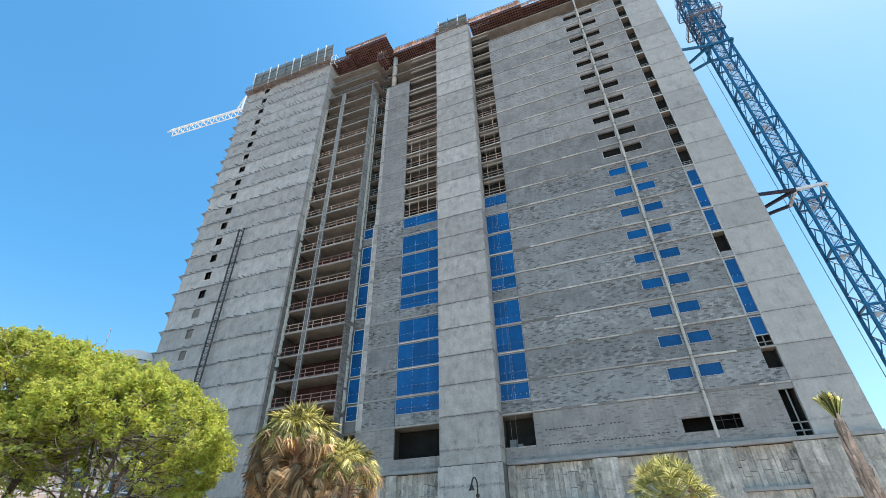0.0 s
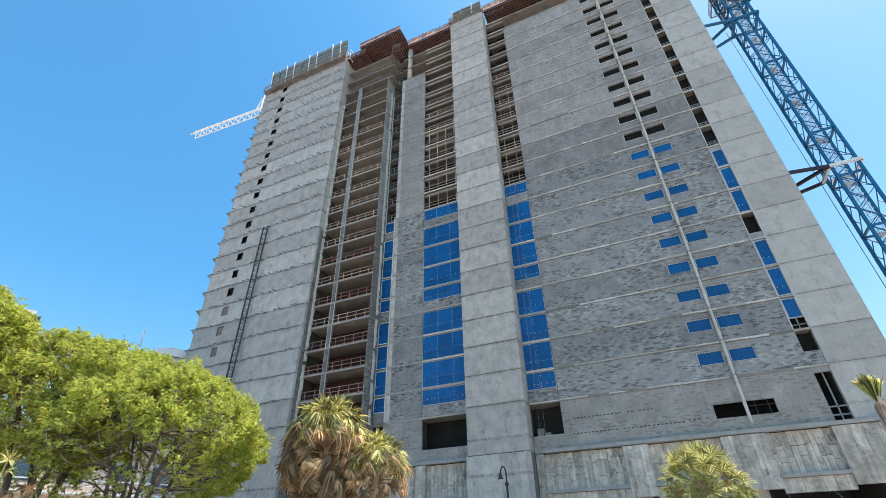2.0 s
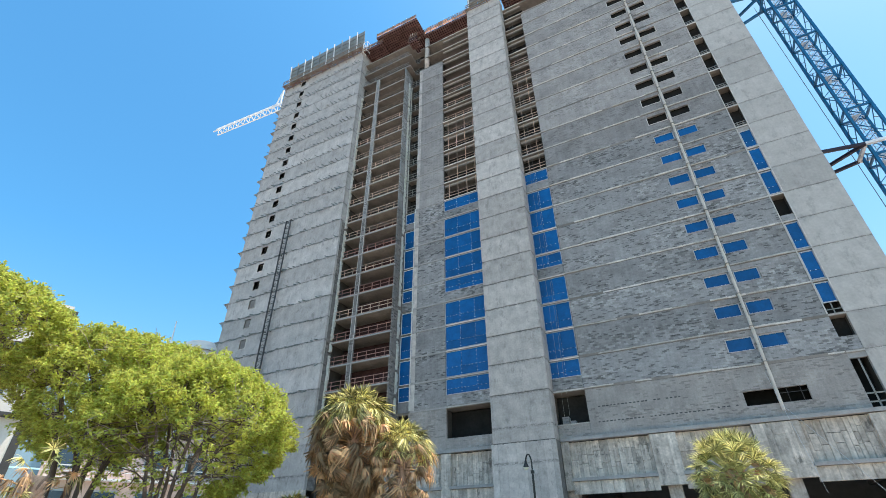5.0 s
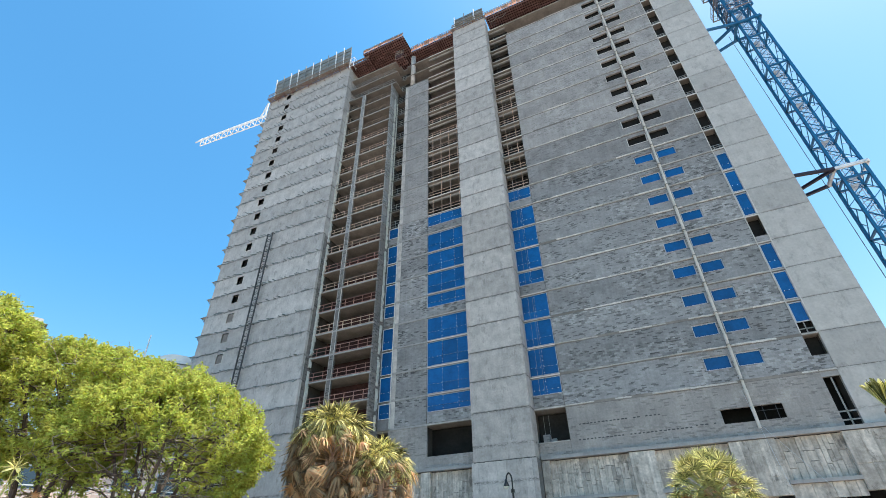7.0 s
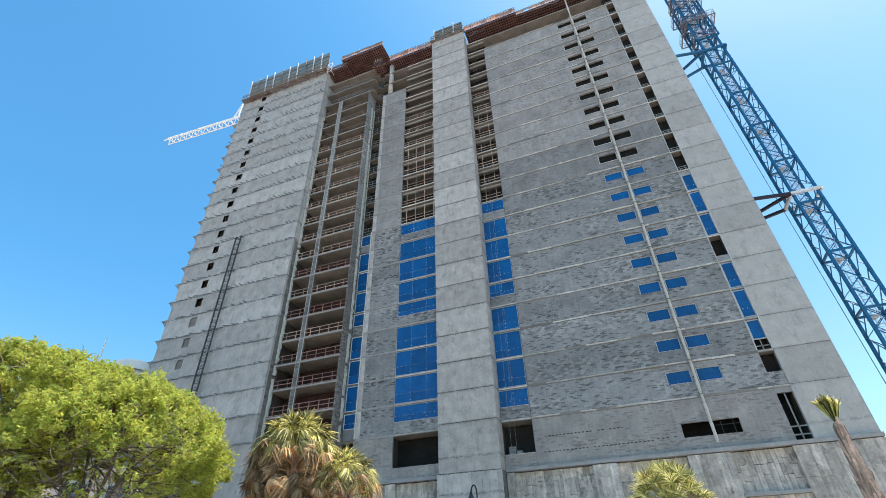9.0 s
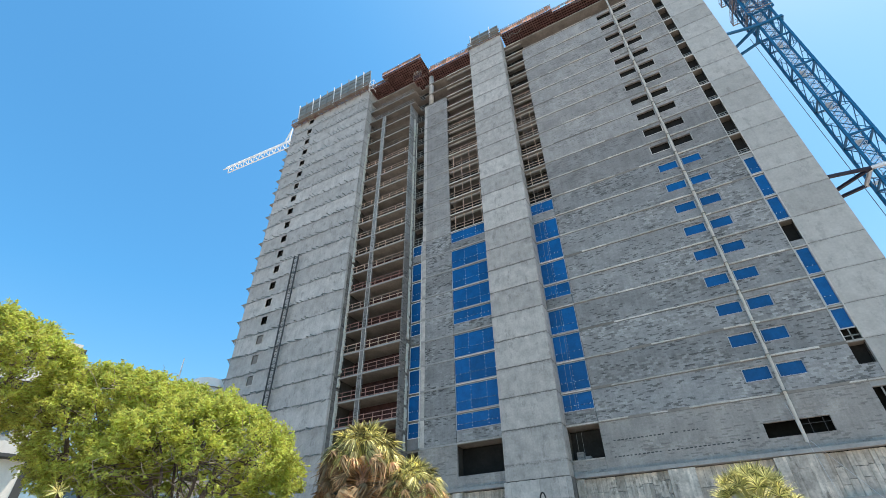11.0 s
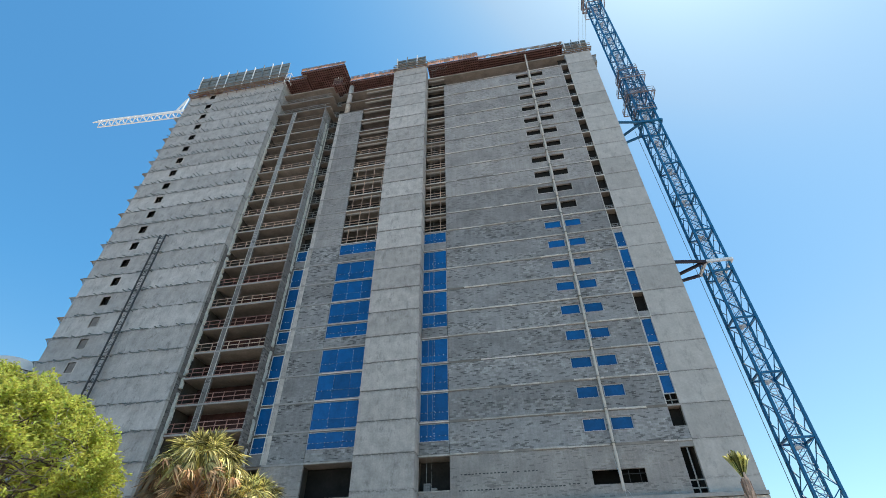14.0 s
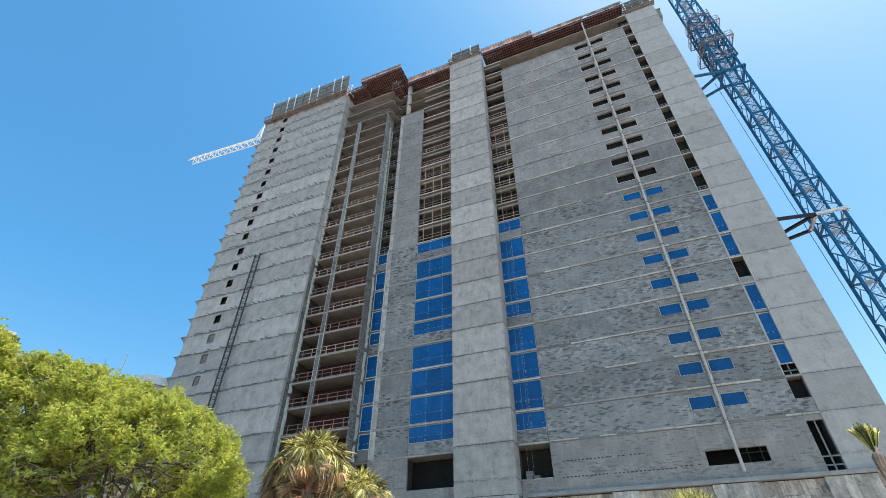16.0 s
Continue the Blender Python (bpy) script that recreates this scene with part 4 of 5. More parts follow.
while z < ZT - 2:
    s = Shape()
    for j in range(4):
        a, b = corner[j], corner[(j + 1) % 4]
        if i % 3 == 0:
            s.bar(cr(*a, z), cr(*b, z), 0.13)
        mid = [(a[w] + b[w]) / 2 for w in (0, 1)]
        s.bar(cr(*a, z), cr(*mid, z + 1.0), 0.05).bar(cr(*mid, z + 1.0), cr(*a, z + 2.0), 0.05)
        s.bar(cr(*mid, z + 1.0), cr(*b, z + (2.0 if (i + j) % 2 else 0.0)), 0.045)
    part("mast_lacing", s, CRANE, crane, kind="stuff")
    if i % 3 == 0:
        part("rest_platform", Shape().box(CX - 0.6, CX + 0.1, CY - 0.6, CY + 0.6, z - 0.62, z - 0.56), CRANE_GRATE, crane)
    z += 2.0
    i += 1
s = Shape()
for u in (-0.25, 0.25):
    s.bar((CX + u, CY, 0), (CX + u, CY, ZT - 5), 0.035)
z = 0.3
while z < ZT - 5:
    s.bar((CX - 0.25, CY, z), (CX + 0.25, CY, z), 0.02)
    z += 0.3
part("ladder", s, CRANE_GRATE, crane, kind="stuff")
s = Shape()
z = 1.0
while z < ZT - 5:
    for a in range(6):
        t0, t1 = math.pi * a / 6 + math.pi, math.pi * (a + 1) / 6 + math.pi
        s.bar((CX + 0.4 * math.cos(t0), CY + 0.5 * math.sin(t0), z), (CX + 0.4 * math.cos(t1), CY + 0.5 * math.sin(t1), z), 0.035)
    z += 0.6
part("ladder_cage", s, CRANE_GRATE, crane, kind="stuff")


def tie(z, material):
    f = Shape()
    e = CW + 0.28
    for j in range(4):
        a, b = [(q[0] / CW * e, q[1] / CW * e) for q in (corner[j], corner[(j + 1) % 4])]
        f.bar(cr(*a, z), cr(*b, z), 0.2)
    part("tie_collar", f, material, crane)
    g = Shape()
    for a, b in (((-e, -e), (16.85, FACE + 1.5)), ((-e, -e), (16.85, FACE + 5.5)), ((-e, e), (16.85, FACE + 6.5))):
        g.bar(cr(*a, z), (*b, z - 0.1), 0.2)
    part("tie_strut", g, CRANE if material is CRANE else STRUT, crane)


tie(33.6, CRANE_PALE)
tie(59.5, CRANE)
# climbing cage with its walkways
s = Shape()
for z, e, gap in ((62.6, CW + 0.35, 3), (65.8, CW + 1.0, 5), (67.0, CW + 0.3, 3), (70.6, CW + 0.85, 4), (73.6, CW + 0.4, 3)):
    for j in range(4):
        a, b = [(q[0] / CW * e, q[1] / CW * e) for q in (corner[j], corner[(j + 1) % 4])]
        for h, r in ((0, 0.09), (0.55, 0.03), (1.1, 0.035)):
            s.bar(cr(*a, z + h), cr(*b, z + h), r)
        for q in range(gap):
            m = [a[w] + (b[w] - a[w]) * q / gap for w in (0, 1)]
            s.bar(cr(*m, z), cr(*m, z + 1.1), 0.03)
    if e > CW + 0.6:
        for q in range(9):
            u = -e + 2 * e * q / 8
            s.bar(cr(u, -e, z), cr(u, e, z), 0.035)
part("climbing_cage", s, CAGE, crane, "grey climbing cage with handrails", kind="stuff")
s = Shape()
for j in range(4):
    e = CW + 0.3
    a, b = [(q[0] / CW * e, q[1] / CW * e) for q in (corner[j], corner[(j + 1) % 4])]
    s.bar(cr(*a, 62.0), cr(*a, 73.0), 0.12)
    for z in (62, 64.2, 66.4, 68.6, 70.8):
        s.bar(cr(*a, z), cr(*b, z + 2.2), 0.06).bar(cr(*b, z), cr(*a, z + 2.2), 0.06)
part("climbing_frame", s, CRANE, crane, kind="stuff")
# slewing platform at the mast's head
s = Shape()
e = CW + 0.7
for z, r in ((98.6, 0.1), (99.7, 0.04), (101.5, 0.22), (103.0, 0.22)):
    for j in range(4):
        a, b = [(q[0] / CW * e, q[1] / CW * e) for q in (corner[j], corner[(j + 1) % 4])]
        s.bar(cr(*a, z), cr(*b, z), r)
part("slewing_frame", s, CAGE, crane, "grey slewing platform at the mast's head", kind="stuff")
for x in (15.98, 16.7, 17.2):
    r_ = thing("hoist_rope", "thin grey hoist rope hanging from the crane", "rope", "ropes from the crane")
    part("rope_run", Shape().bar((x, 45, 82.0), (x + 5.2, 45, 110.0), 0.03), GALV, r_)
cable = thing("hanging_cable", "slack dark power cable hanging beside the crane", "cable")
pts = [(19.68 + 0.02 * i, CY - 1.0, 58 - 55 * i / 14) for i in range(15)]
s = Shape()
s.tube(pts, 0.03, 6)
part("cable_run", s, DARK, cable)

# white jib of a second crane behind the wing
jib = thing("crane_jib", "white lattice crane jib reaching out behind the tower", "crane")
JY = 52.0
k_ = JY / 41.4
jz0, jz1 = 1.6 + 76.0 * k_, 1.6 + 77.4 * k_
root, tip = -57.0 * k_ + 12, -75.9 * k_
drop = 1.9 * k_ * (12 + 20.3 * k_) / (20.3 * k_)


def jb(f, up, y):
    """A point of the jib: f runs from root to tip, up from the lower to the upper chord."""
    return (root + (tip - root) * f, JY + y, jz0 - drop * (1 - f) + (jz1 - jz0) * up)


for up, y in ((0, -0.7), (0, 0.7), (1, 0.0)):
    part("jib_chord", Shape().bar(jb(0, up, y), jb(1, up, y), 0.14), WHITE, jib)
N_J = 18
for i in range(N_J):
    s = Shape()
    a, m, b = i / N_J, (i + 0.5) / N_J, (i + 1) / N_J
    for y in (-0.7, 0.7):
        s.bar(jb(a, 0, y), jb(m, 1, 0), 0.12).bar(jb(m, 1, 0), jb(b, 0, y), 0.12)
    s.bar(jb(a, 0, -0.7), jb(a, 0, 0.7), 0.07).bar(jb(a, 0, -0.7), jb(b, 0, 0.7), 0.05)
    part("jib_lacing", s, WHITE, jib, kind="stuff")
part("a_frame", Shape().bar(jb(0.385, 1, 0), (jb(0.345, 1, 0)[0], JY, jz1 + 2.4), 0.2).bar(jb(0.345, 1, 0), (jb(0.345, 1, 0)[0], JY, jz1 + 2.4), 0.2), WHITE, jib)
part("jib_mast", Shape().bar((root, JY, 0), (root, JY, jz0), 0.9), WHITE, jib)

# ---- ground ----
tagged(part("ground", Shape().box(-1500, 1500, -1500, 1500, -0.5, 0.0), PAVING), "wide pale paved ground round the building site", "ground", kind="structure")
tagged(part("road", Shape().box(-400, 400, 6, 15, 0.004, 0.012), ASPHALT), "dark asphalt street past the building site", "road", kind="structure")
tagged(part("lawn", Shape().box(-60, 40, 16, 24, 0.004, 0.05), GRASS), "strip of rough grass under the trees", "lawn", kind="structure")


# ---- planting ----
def at(az, dist):
    a = radians(az)
    return Vector((math.sin(a) * dist, math.cos(a) * dist, 0))


def broad_tree(base, height, spread, waist, seed, label, low, open_low, twigs):
    """A street tree of many stems: a domed shell of leafy twigs over a bare, branching inside.

    waist is the height where the crown is widest; low and open_low are the heights at which its leaves end, all round and on the side pruned towards the street."""
    r = random.Random(seed)
    rng = np.random.default_rng(seed)
    t = thing("tree", label, "tree", "street trees", at=base)
    street = math.atan2(-base.y, -base.x)
    shift = Vector((seed * 3.7, seed * 1.9, 0))

    def shell(a, e):
        """A point of the crown's uneven outside, at bearing a and elevation e, from the crown's middle."""
        d = Vector((math.cos(a) * math.cos(e), math.sin(a) * math.cos(e), math.sin(e)))
        uneven = 1 + 0.15 * noise.noise(d * 1.9 + shift) + 0.16 * noise.noise(d * 4.6 + shift)
        rise = height - waist if e > 0 else waist - low + 0.5
        wide = spread * uneven * (math.cos(e) ** 0.35 if e > 0 else 1 + 0.5 * math.sin(e))
        return Vector((d.x * wide, d.y * wide, waist + d.z * rise * uneven))

    def floor_at(a):
        off = (a - street + math.pi) % (2 * math.pi) - math.pi
        past = max(off - 0.55, -2.2 - off, 0)
        far = max(abs(abs(off) - math.pi) - 0.5, 0)
        return open_low + (low - open_low) * min(1, past / 0.4, far / 0.4)

    limbs, thin = Shape(), Shape()

    def limb(shape, p0, p1, p2, r0, r1, n, sides, shake=0.06):
        """A bent, tapering limb from p0 to p2, drawn towards p1; gives its points."""
        pts = []
        for q in range(n + 1):
            u = q / n
            p = p0 * (1 - u) ** 2 + p1 * (2 * u * (1 - u)) + p2 * u * u
            if 0 < q < n:
                p = p + Vector((r.gauss(0, shake), r.gauss(0, shake), r.gauss(0, shake * 0.7)))
            pts.append(p)
        for q in range(n):
            shape.bar(pts[q], pts[q + 1], r0 + (r1 - r0) * q / n, sides, r0 + (r1 - r0) * (q + 1) / n)
        return pts

    # stems fan out from the foot
    nodes = []
    for j in range(8):
        a = j * 0.785 + r.uniform(-0.3, 0.3)
        e = spread * r.uniform(0.3, 0.68)
        foot = Vector((0.28 * math.cos(a), 0.28 * math.sin(a), 0))
        end = Vector((e * math.cos(a), e * math.sin(a), waist + (height - waist) * r.uniform(0.15, 0.5)))
        nodes += limb(limbs, foot, Vector((0.25 * e * math.cos(a), 0.25 * e * math.sin(a), waist * 0.75)), end, 0.085, 0.03, 9, 7)[4:]
    # branches reach the shell, and twigs fork off them
    for i in range(120):
        a, e = 2.4 * i + r.uniform(-0.3, 0.3), math.asin(r.uniform(-0.55, 0.97))
        tip = Vector((0, 0, waist)).lerp(shell(a, e), 0.93)
        q = min(r.sample(nodes, 12), key=lambda c: (c - tip).length)
        pts = limb(limbs, q, q.lerp(tip, 0.5) + Vector((0, 0, r.uniform(0.0, 0.4))), tip, 0.024, 0.008, 5, 5)
        for k in range(6):
            b = pts[r.randint(1, 5)]
            d = Vector((r.gauss(0, 1), r.gauss(0, 1), r.gauss(0.2, 0.8))).normalized()
            limb(thin, b, b + d * 0.3 + Vector((0, 0, 0.08)), b + d * r.uniform(0.4, 0.8), 0.012, 0.005, 3, 3, 0.03)
    part("trunk", limbs, BARK, t, "several brown trunks with spreading limbs")
    part("twig", thin, TWIG, t, "pale bare twigs inside the crown", kind="stuff")

    roots, ways = [], []
    heart = Vector((0, 0, waist - 0.4))
    while len(roots) < twigs:
        a, e = r.uniform(-math.pi, math.pi), math.asin(r.uniform(-0.8, 1.0))
        p = shell(a, e)
        deep = abs(r.gauss(0, 0.07)) + (0.04 if r.random() < 0.5 else 0)
        p = heart.lerp(p, 1 - deep) if r.random() < 0.9 else heart.lerp(p, r.uniform(0.45, 0.9))
        edge = floor_at(a) + 0.5 * noise.noise(p * 1.3 + shift)
        if p.z < edge and r.random() > 0.06:
            continue
        # clumps with gaps between them, more open in the lower half
        clump = 0.8 * noise.noise(p * 1.5 + shift) + 0.6 * noise.noise(p * 3.4 + shift) + 0.6 * noise.noise(p * 5.5 + shift)
        if clump < (-0.02 if p.z > waist + 0.3 else 0.08):
            continue
        roots.append(p)
        out = (p - heart).normalized()
        ways.append((out + Vector((r.gauss(0, 0.35), r.gauss(0, 0.35), 0.3 + r.gauss(0, 0.3)))).normalized())
    m = 9
    k = len(roots) * m
    c = np.repeat(np.array(roots), m, 0)
    way = np.repeat(np.array(ways), m, 0)
    c = c + way * rng.uniform(-0.08, 0.16, (k, 1)) + rng.normal(size=(k, 3)) * 0.035
    ax = way * 0.5 + rng.normal(size=(k, 3)) * (0.8, 0.8, 0.5)
    ax /= np.linalg.norm(ax, axis=1)[:, None]
    up = rng.normal(size=(k, 3)) * 0.55 + way * 0.5 + (0, 0, 0.7)
    bx = np.cross(ax, up)
    bx /= np.linalg.norm(bx, axis=1)[:, None]
    lift = np.cross(bx, ax)
    ln, wd = rng.uniform(0.09, 0.15, (k, 1)), rng.uniform(0.026, 0.040, (k, 1))
    tip = c + ax * ln - lift * ln * 0.2
    mid = c + ax * ln * 0.5 + lift * wd * 0.5
    verts = np.stack([c, mid - bx * wd, tip, mid + bx * wd], 1).reshape(-1, 3)
    q = np.arange(k)[:, None] * 4
    me = bpy.data.meshes.new("crown")
    me.from_pydata(verts.tolist(), [], np.concatenate([q + (0, 1, 2), q + (0, 2, 3)], 1).reshape(-1, 3).tolist())
    me.materials.append(LEAF)
    part("crown", me, None, t, "dense bright yellow-green leaves")
    return t


broad_tree(at(-54.9, 18.6), 7.65, 3.45, 4.7, 3, "bright green bushy street tree with several brown trunks", 2.8, 4.7, 6800)
broad_tree(at(-62.6, 20.0), 8.35, 2.9, 6.5, 9, "rounded bright green street tree in the middle of a row", 3.7, 4.1, 5200)
broad_tree(at(-75.6, 20.6), 9.4, 3.7, 7.4, 15, "rounded bright green street tree in the middle of a row", 5.9, 6.1, 6000)
broad_tree(at(-86.0, 20.0), 10.7, 3.5, 8.0, 5, "taller bright green street tree at the end of a row", 5.8, 6.0, 5600)


def frond_mesh(name, material, r, length, droop, ragged, half=115, n=34, broad=0.8, reach=1.25):
    """A fan leaf: a stalk and narrow blades that spread, fold and hang at their ends."""
    s = Shape()
    stalk = length * reach
    s.bar((0, 0, 0), (stalk * 0.5, 0, 0.03), 0.018, 4).bar((stalk * 0.5, 0, 0.03), (stalk, 0, -0.02), 0.015, 4)
    for i in range(n):
        a = radians(-half + 2 * half * i / (n - 1)) + r.uniform(-0.09, 0.09)
        bend = droop * r.uniform(0.55, 1.5)
        ln = length * (1.0 - 0.3 * abs(i / (n - 1) - 0.5)) * r.uniform(1 - ragged, 1.0)
        d = Vector((math.cos(a), math.sin(a), 0))
        side = Vector((-math.sin(a), math.cos(a), 0))
        pts = []
        for q in (0.0, 0.35, 0.65, 0.85, 1.0):
            lift = 0.25 * abs(math.sin(a)) * q * ln - bend * (q ** 2.2) * ln
            pts.append(Vector((stalk, 0, 0)) + d * ln * q * (1 - 0.25 * bend * q) + Vector((0, 0, lift)))
        w = [q * broad for q in (0.008, 0.019, 0.016, 0.010, 0.002)]
        vv = []
        for p, ww in zip(pts, w):
            vv += [p - side * ww + Vector((0, 0, 0.01)), p + side * ww + Vector((0, 0, 0.01))]
        s.add(vv, [(2 * j, 2 * j + 1, 2 * j + 3, 2 * j + 2) for j in range(4)])
    return s.mesh(name, material)


fr_rnd = random.Random(11)
GREEN = [frond_mesh("frond", FROND, fr_rnd, 0.42, d, 0.55, 125, 38, 0.85, 2.1) for d in (0.5, 0.8, 1.1, 1.3)]
STIFF = [frond_mesh("frond", FROND_PALE, fr_rnd, 0.50, d, 0.45, 110, 32, 0.62, 2.25) for d in (0.05, 0.2, 0.35, 0.55)]
DRY = [frond_mesh("dry_frond", FROND_DRY, fr_rnd, 0.40, d, 0.55, 120, 32, 0.9, 2.4) for d in (0.9, 1.2, 1.5)]


def boots(shape, h0, h1, r0, r, slim=1.0):
    """Old leaf bases that wrap a palm trunk in a criss-cross."""
    z, i = h0, 0
    while z < h1:
        for j in range(5):
            a = 2.4 * i + j * 2 * math.pi / 5 + r.uniform(-0.15, 0.15)
            f = (z - h0) / (h1 - h0)
            wide = 1 - 0.72 * f ** 1.5 if slim < 1 else 1.0
            c, sn = math.cos(a), math.sin(a)
            out = (r0 + 0.13 * slim * r.uniform(0.6, 1.2)) * wide
            p0 = Vector((c * r0 * 0.8 * wide, sn * r0 * 0.8 * wide, z))
            p1 = Vector((c * out, sn * out, z + r.uniform(0.28, 0.42) * (slim + 1) / 2))
            shape.bar(p0, p1, 0.085 * slim, 4, 0.03 * slim)
        z += 0.15 * (slim + 1) / 2
        i += 1


def fan_palm(base, height, seed, label, green, dry, size=1.0, leaf=GREEN, low=-36, dry_size=1.0):
    r = random.Random(seed)
    t = thing("palm_tree", label, "palm", "fan palms", at=base)
    s = Shape()
    s.bar((0, 0, 0), (0, 0, height * 0.5), 0.22, 10, 0.19).bar((0, 0, height * 0.5), (0, 0, height), 0.19, 10, 0.16)
    boots(s, height * 0.45, height - 0.2, 0.18, r)
    part("trunk", s, PALM_BARK, t, "brown trunk wrapped in old leaf bases")
    for i in range(green):
        f = (i + 0.5) / green
        tilt = radians(82 - (82 - low) * f) + r.uniform(-0.12, 0.12)
        a = 2.4 * i + r.uniform(-0.25, 0.25)
        ob = part("frond", leaf[min(3, int(f * 4))], None, t)
        ob.matrix_basis = Matrix.Translation((0, 0, height - 0.1)) @ Euler((r.uniform(-0.9, 0.9), -tilt, a)).to_matrix().to_4x4() @ Matrix.Scale(size * r.uniform(0.85, 1.1), 4)
    for i in range(dry):
        f = (i + 0.5) / dry
        tilt = radians(26 - 106 * f) + r.uniform(-0.3, 0.3)
        a = 2.4 * i + 1 + r.uniform(-0.3, 0.3)
        ob = part("dry_frond", DRY[i % 3], None, t)
        ob.matrix_basis = Matrix.Translation((0, 0, height - 0.25 - 1.1 * f)) @ Euler((r.uniform(-1.2, 1.2), -tilt, a)).to_matrix().to_4x4() @ Matrix.Scale(dry_size * r.uniform(0.8, 1.1), 4)
    return t


fan_palm(at(-37.4, 18.0), 5.38, 21, "bushy fan palm with green crown and brown hanging dead fronds", 90, 200, 1.32, GREEN, 6, 1.3)
fan_palm(at(-31.7, 17.4), 4.45, 22, "shorter fan palm beside a bushy one with yellowed fronds", 74, 100, 0.98, GREEN, -8, 0.95)
fan_palm(at(2.2, 19.5), 3.65, 23, "round fan palm with stiff yellow-green fronds", 230, 60, 0.98, STIFF, -72, 0.95)
fan_palm(at(-65.2, 17.0), 3.3, 24, "small fan palm with dead brown fronds under the trees", 6, 50, 0.85, dry_size=0.85)
fan_palm(at(-42.9, 18.4), 2.45, 25, "low fan palm at the foot of the trees", 40, 10, 0.85, dry_size=0.8)

# young transplanted palm with one tied fan of leaves
young = thing("palm_tree", "bare young palm trunk with one upright fan of leaves", "palm", at=at(18.2, 11.0))
yr = random.Random(31)
s = Shape()
s.bar((0.0, 0, 0), (0.0, 0, 2.0), 0.16, 10, 0.13).bar((0, 0, 2.0), (0, 0, 3.3), 0.13, 10, 0.07).bar((0, 0, 3.3), (0, 0, 3.8), 0.05, 8, 0.03)
boots(s, 0.6, 3.55, 0.12, yr, slim=0.7)
part("trunk", s, PALM_BARK, young, "brown trunk wrapped in criss-cross leaf bases")
# pleated blades, one beside the other, that fray at their tips
s = Shape()
n = 34
for i in range(n):
    a = radians(-24 + 50 * i / (n - 1))
    ln = 0.6 * yr.uniform(0.86, 1.0) * (1 - 0.25 * abs(i / (n - 1) - 0.5))
    deep = 0.03 if i % 2 else -0.03
    d, side = Vector((math.sin(a), 0, math.cos(a))), Vector((math.cos(a), 0, -math.sin(a)))
    p = Vector((0, 0, 3.74))
    fray = Vector((yr.uniform(-0.06, 0.02), yr.uniform(-0.05, 0.05), -yr.uniform(0, 0.05)))
    vv = []
    for q, ww, off in ((0.0, 0.004, 0.0), (0.45, 0.011, 0.4), (0.8, 0.014, 1.0), (1.0, 0.003, 1.6)):
        c = p + d * ln * q + Vector((0, deep * off, 0)) + (fray if q == 1.0 else Vector((0, 0, 0)))
        vv += [c - side * ww + Vector((0, deep * q, 0)), c + side * ww - Vector((0, deep * q, 0))]
    s.add(vv, [(2 * k, 2 * k + 1, 2 * k + 3, 2 * k + 2) for k in range(3)])
part("spear_leaves", s, FROND_PALE, young, "pale green pleated fan of leaves")

# street lamp
lamp = thing("street_lamp", "black gooseneck street lamp with a bell shade", "lamp", at=at(-17.35, 22.0))
part("pole", Shape().bar((0, 0, 0), (0, 0, 0.8), 0.11, 10, 0.08).bar((0, 0, 0.8), (0, 0, 4.4), 0.06, 10, 0.045), LAMP_BLACK, lamp, smooth=False)
part("collar", Shape().bar((0, 0, 4.3), (0, 0, 4.42), 0.08, 10), LAMP_BLACK, lamp)
s = Shape()
arc = [Vector((-0.13 + 0.13 * math.cos(math.pi * i / 8), 0, 4.4 + 0.3 + 0.36 * math.sin(math.pi * i / 8))) for i in range(9)]
s.tube([Vector((0, 0, 4.4))] + arc, 0.032)
part("arm", s, LAMP_BLACK, lamp)
part("shade", Shape().bar((-0.26, 0, 4.72), (-0.26, 0, 4.82), 0.055, 14, 0.04).bar((-0.26, 0, 4.55), (-0.26, 0, 4.72), 0.135, 14, 0.065), LAMP_BLACK, lamp)
part("globe", Shape().bar((-0.26, 0, 4.47), (-0.26, 0, 4.55), 0.08, 12, 0.13), LAMP_GLASS, lamp)

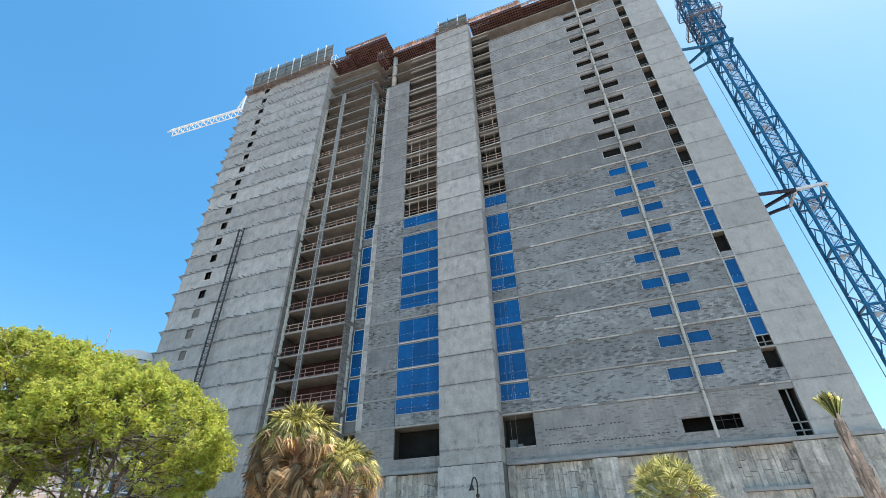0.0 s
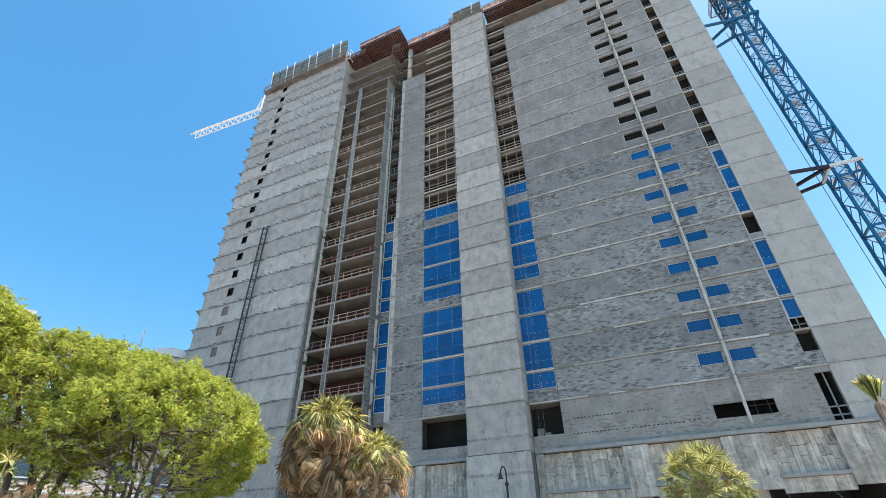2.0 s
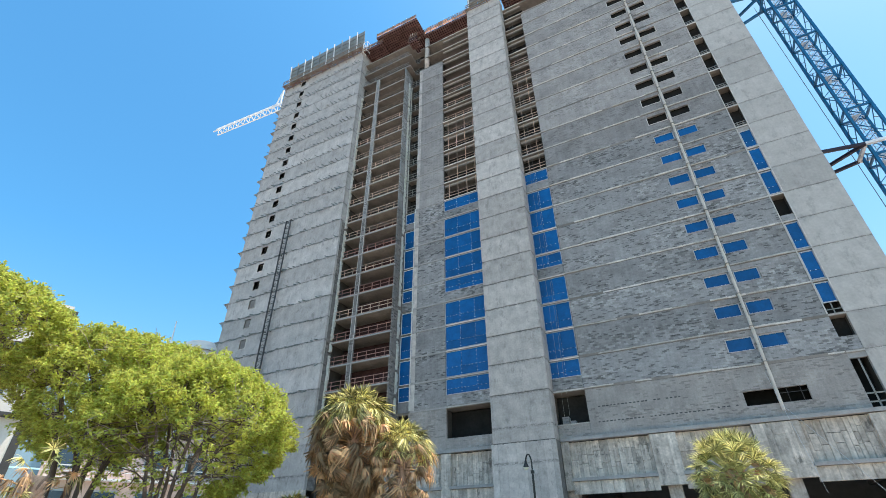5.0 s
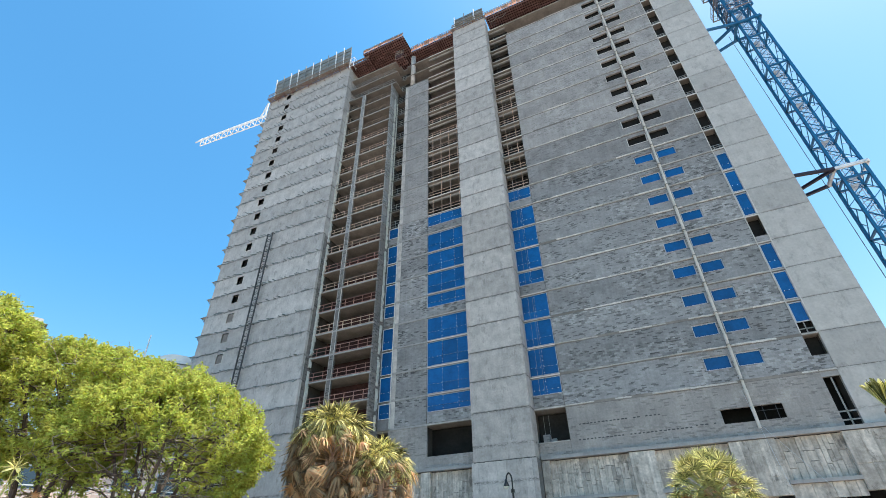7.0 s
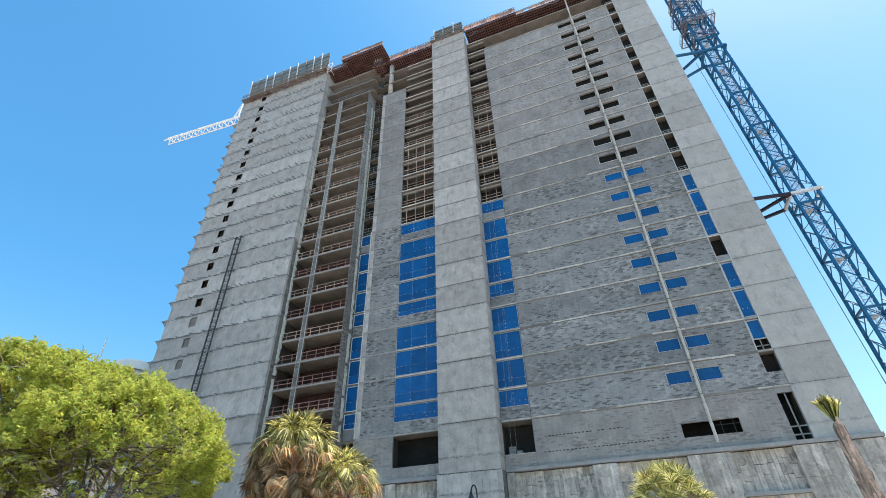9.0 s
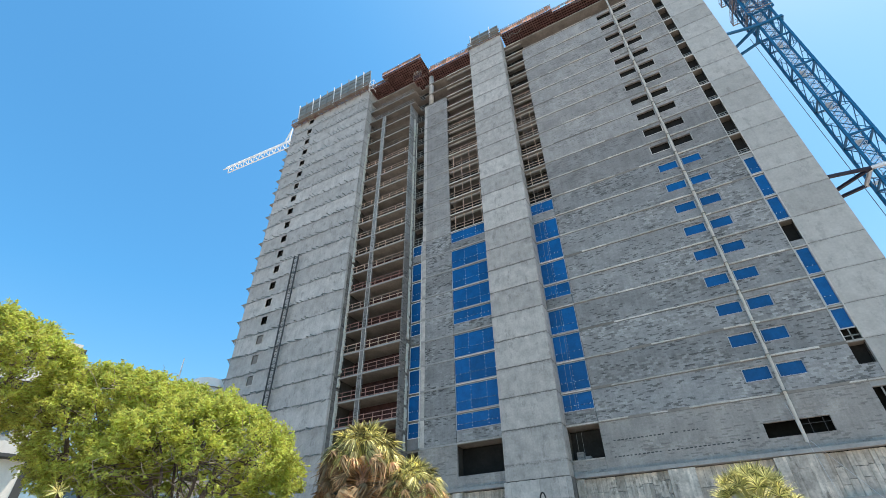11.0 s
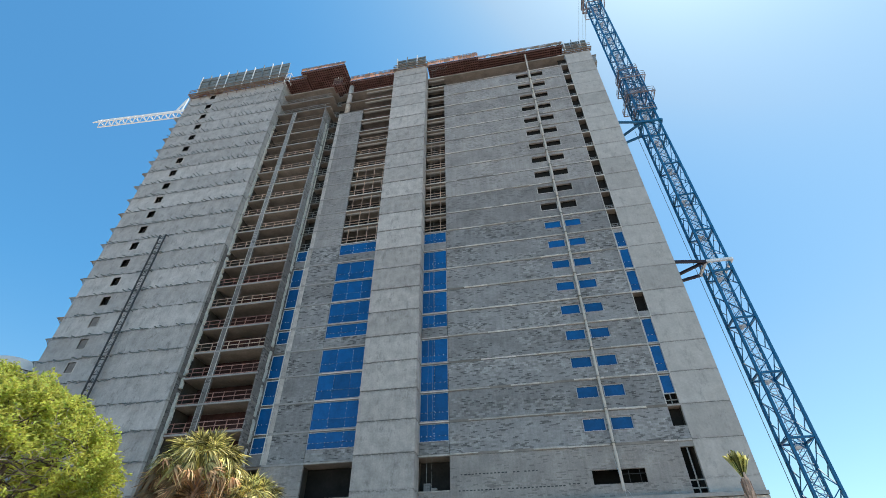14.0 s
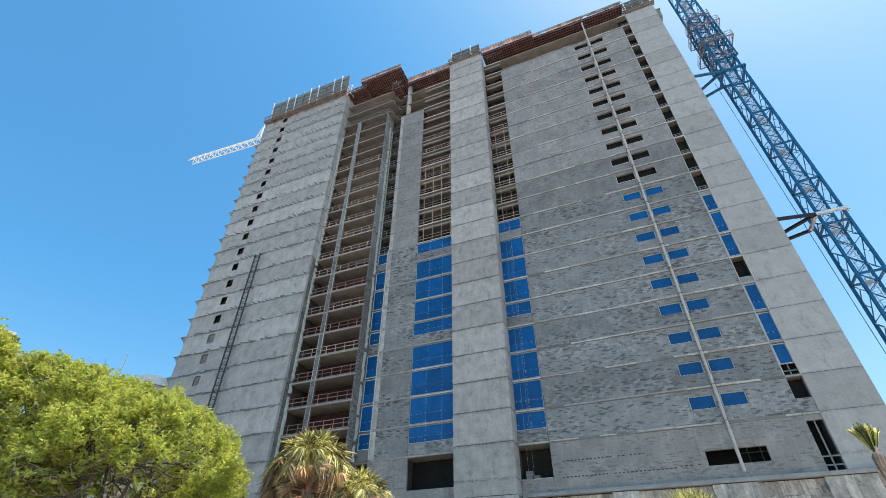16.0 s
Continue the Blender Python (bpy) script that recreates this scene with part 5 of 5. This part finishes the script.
# ---- buildings in the distance ----
def far_building(name, label, az, dist, width, depth, height, storeys, wall_mat, turn, bays):
    t = thing(name, label, "building", at=at(az, dist))
    t.rotation_euler = (0, 0, radians(turn))
    w = width / 2
    part("wall", Shape().box(-w, w, 0, depth, 0, height), wall_mat, t)
    part("parapet", Shape().box(-w - 0.2, w + 0.2, -0.2, depth + 0.2, height, height + 0.6), wall_mat, t)
    sh = height / storeys
    pane = None
    for k in range(storeys):
        for i in range(bays):
            x = -w + width * (i + 0.5) / bays
            win = part("window", Shape().box(-width / bays * 0.3, width / bays * 0.3, -0.1, -0.02, 0, sh * 0.55), FRAME, t)
            win.location = (x, 0, k * sh + sh * 0.25)
            part("pane", Shape().box(-width / bays * 0.27, width / bays * 0.27, -0.14, -0.1, 0.08, sh * 0.5), GLASS_FAR, win)
    return t


office = far_building("office_building", "white office building with a glazed corner behind the trees", -72.6, 62, 9.6, 12, 23.8, 7, STUCCO, 69, 1)
part("corner_strip", Shape().box(4.8, 5.5, -0.05, 6, 0, 24), DARK, office, "dark metal corner strip")
for k in range(8):
    part("pane", Shape().box(5.5, 8.2, 0.1, 0.2, 0.1 + 2.8 * k, 2.8 * k + 2.75), GLASS_PALE, office, "glass coloured pale blue for reflected sky")
# Dark slab put across the wall to draw a horizontal shadow line.
part("canopy", Shape().box(-4.9, 4.8, -1.2, 0, 12.5, 12.8), DARK, office, "dark thin slab drawn as a shadow line")
house = far_building("apartment_house", "long pale pink low building behind the trees", -58.3, 60, 15, 10, 11.2, 3, STUCCO_PINK, 56, 4)
for z in (3.8, 7.6):
    part("gallery", Shape().box(-7.4, 7.4, -1.3, 0, z - 0.15, z), WHITE, house, "white gallery slab")
    part("gallery_rail", Shape().box(-7.4, 7.4, -1.3, -1.22, z + 0.95, z + 1.05).box(-7.4, 7.4, -1.3, -1.24, z + 0.5, z + 0.55), WHITE, house, "white gallery rail")
hotel = far_building("hotel_building", "pale far building with a white curved roof behind the trees", -57.3, 72, 13, 10, 24.8, 8, STUCCO, 58, 5)
part("roof_plinth", Shape().box(0.1, 5.1, 0.8, 8.0, 25.4, 26.15), STUCCO, hotel)
s = Shape()
n = 12
for i in range(n + 1):
    a = math.pi * i / n
    for y in (0.5, 8.0):
        s.v.append((2.6 + 2.6 * math.cos(a), y, 26.15 + 1.2 * math.sin(a)))
s.f += [(2 * i, 2 * i + 2, 2 * i + 3, 2 * i + 1) for i in range(n)] + [tuple(range(0, 2 * n + 2, 2)), tuple(range(1, 2 * n + 3, 2))[::-1]]
part("curved_roof", s, WHITE, hotel, "white curved metal roof")
part("roof_mast", Shape().bar((-1.6, 1, 25.4), (-1.75, 1, 29.6), 0.13, 6, 0.07), WHITE, hotel)
far_building("apartment_block", "pale tan far building with a heavy cornice beside the wing", -53.2, 76, 4.5, 10, 27.6, 9, STUCCO_PINK, 53, 2)
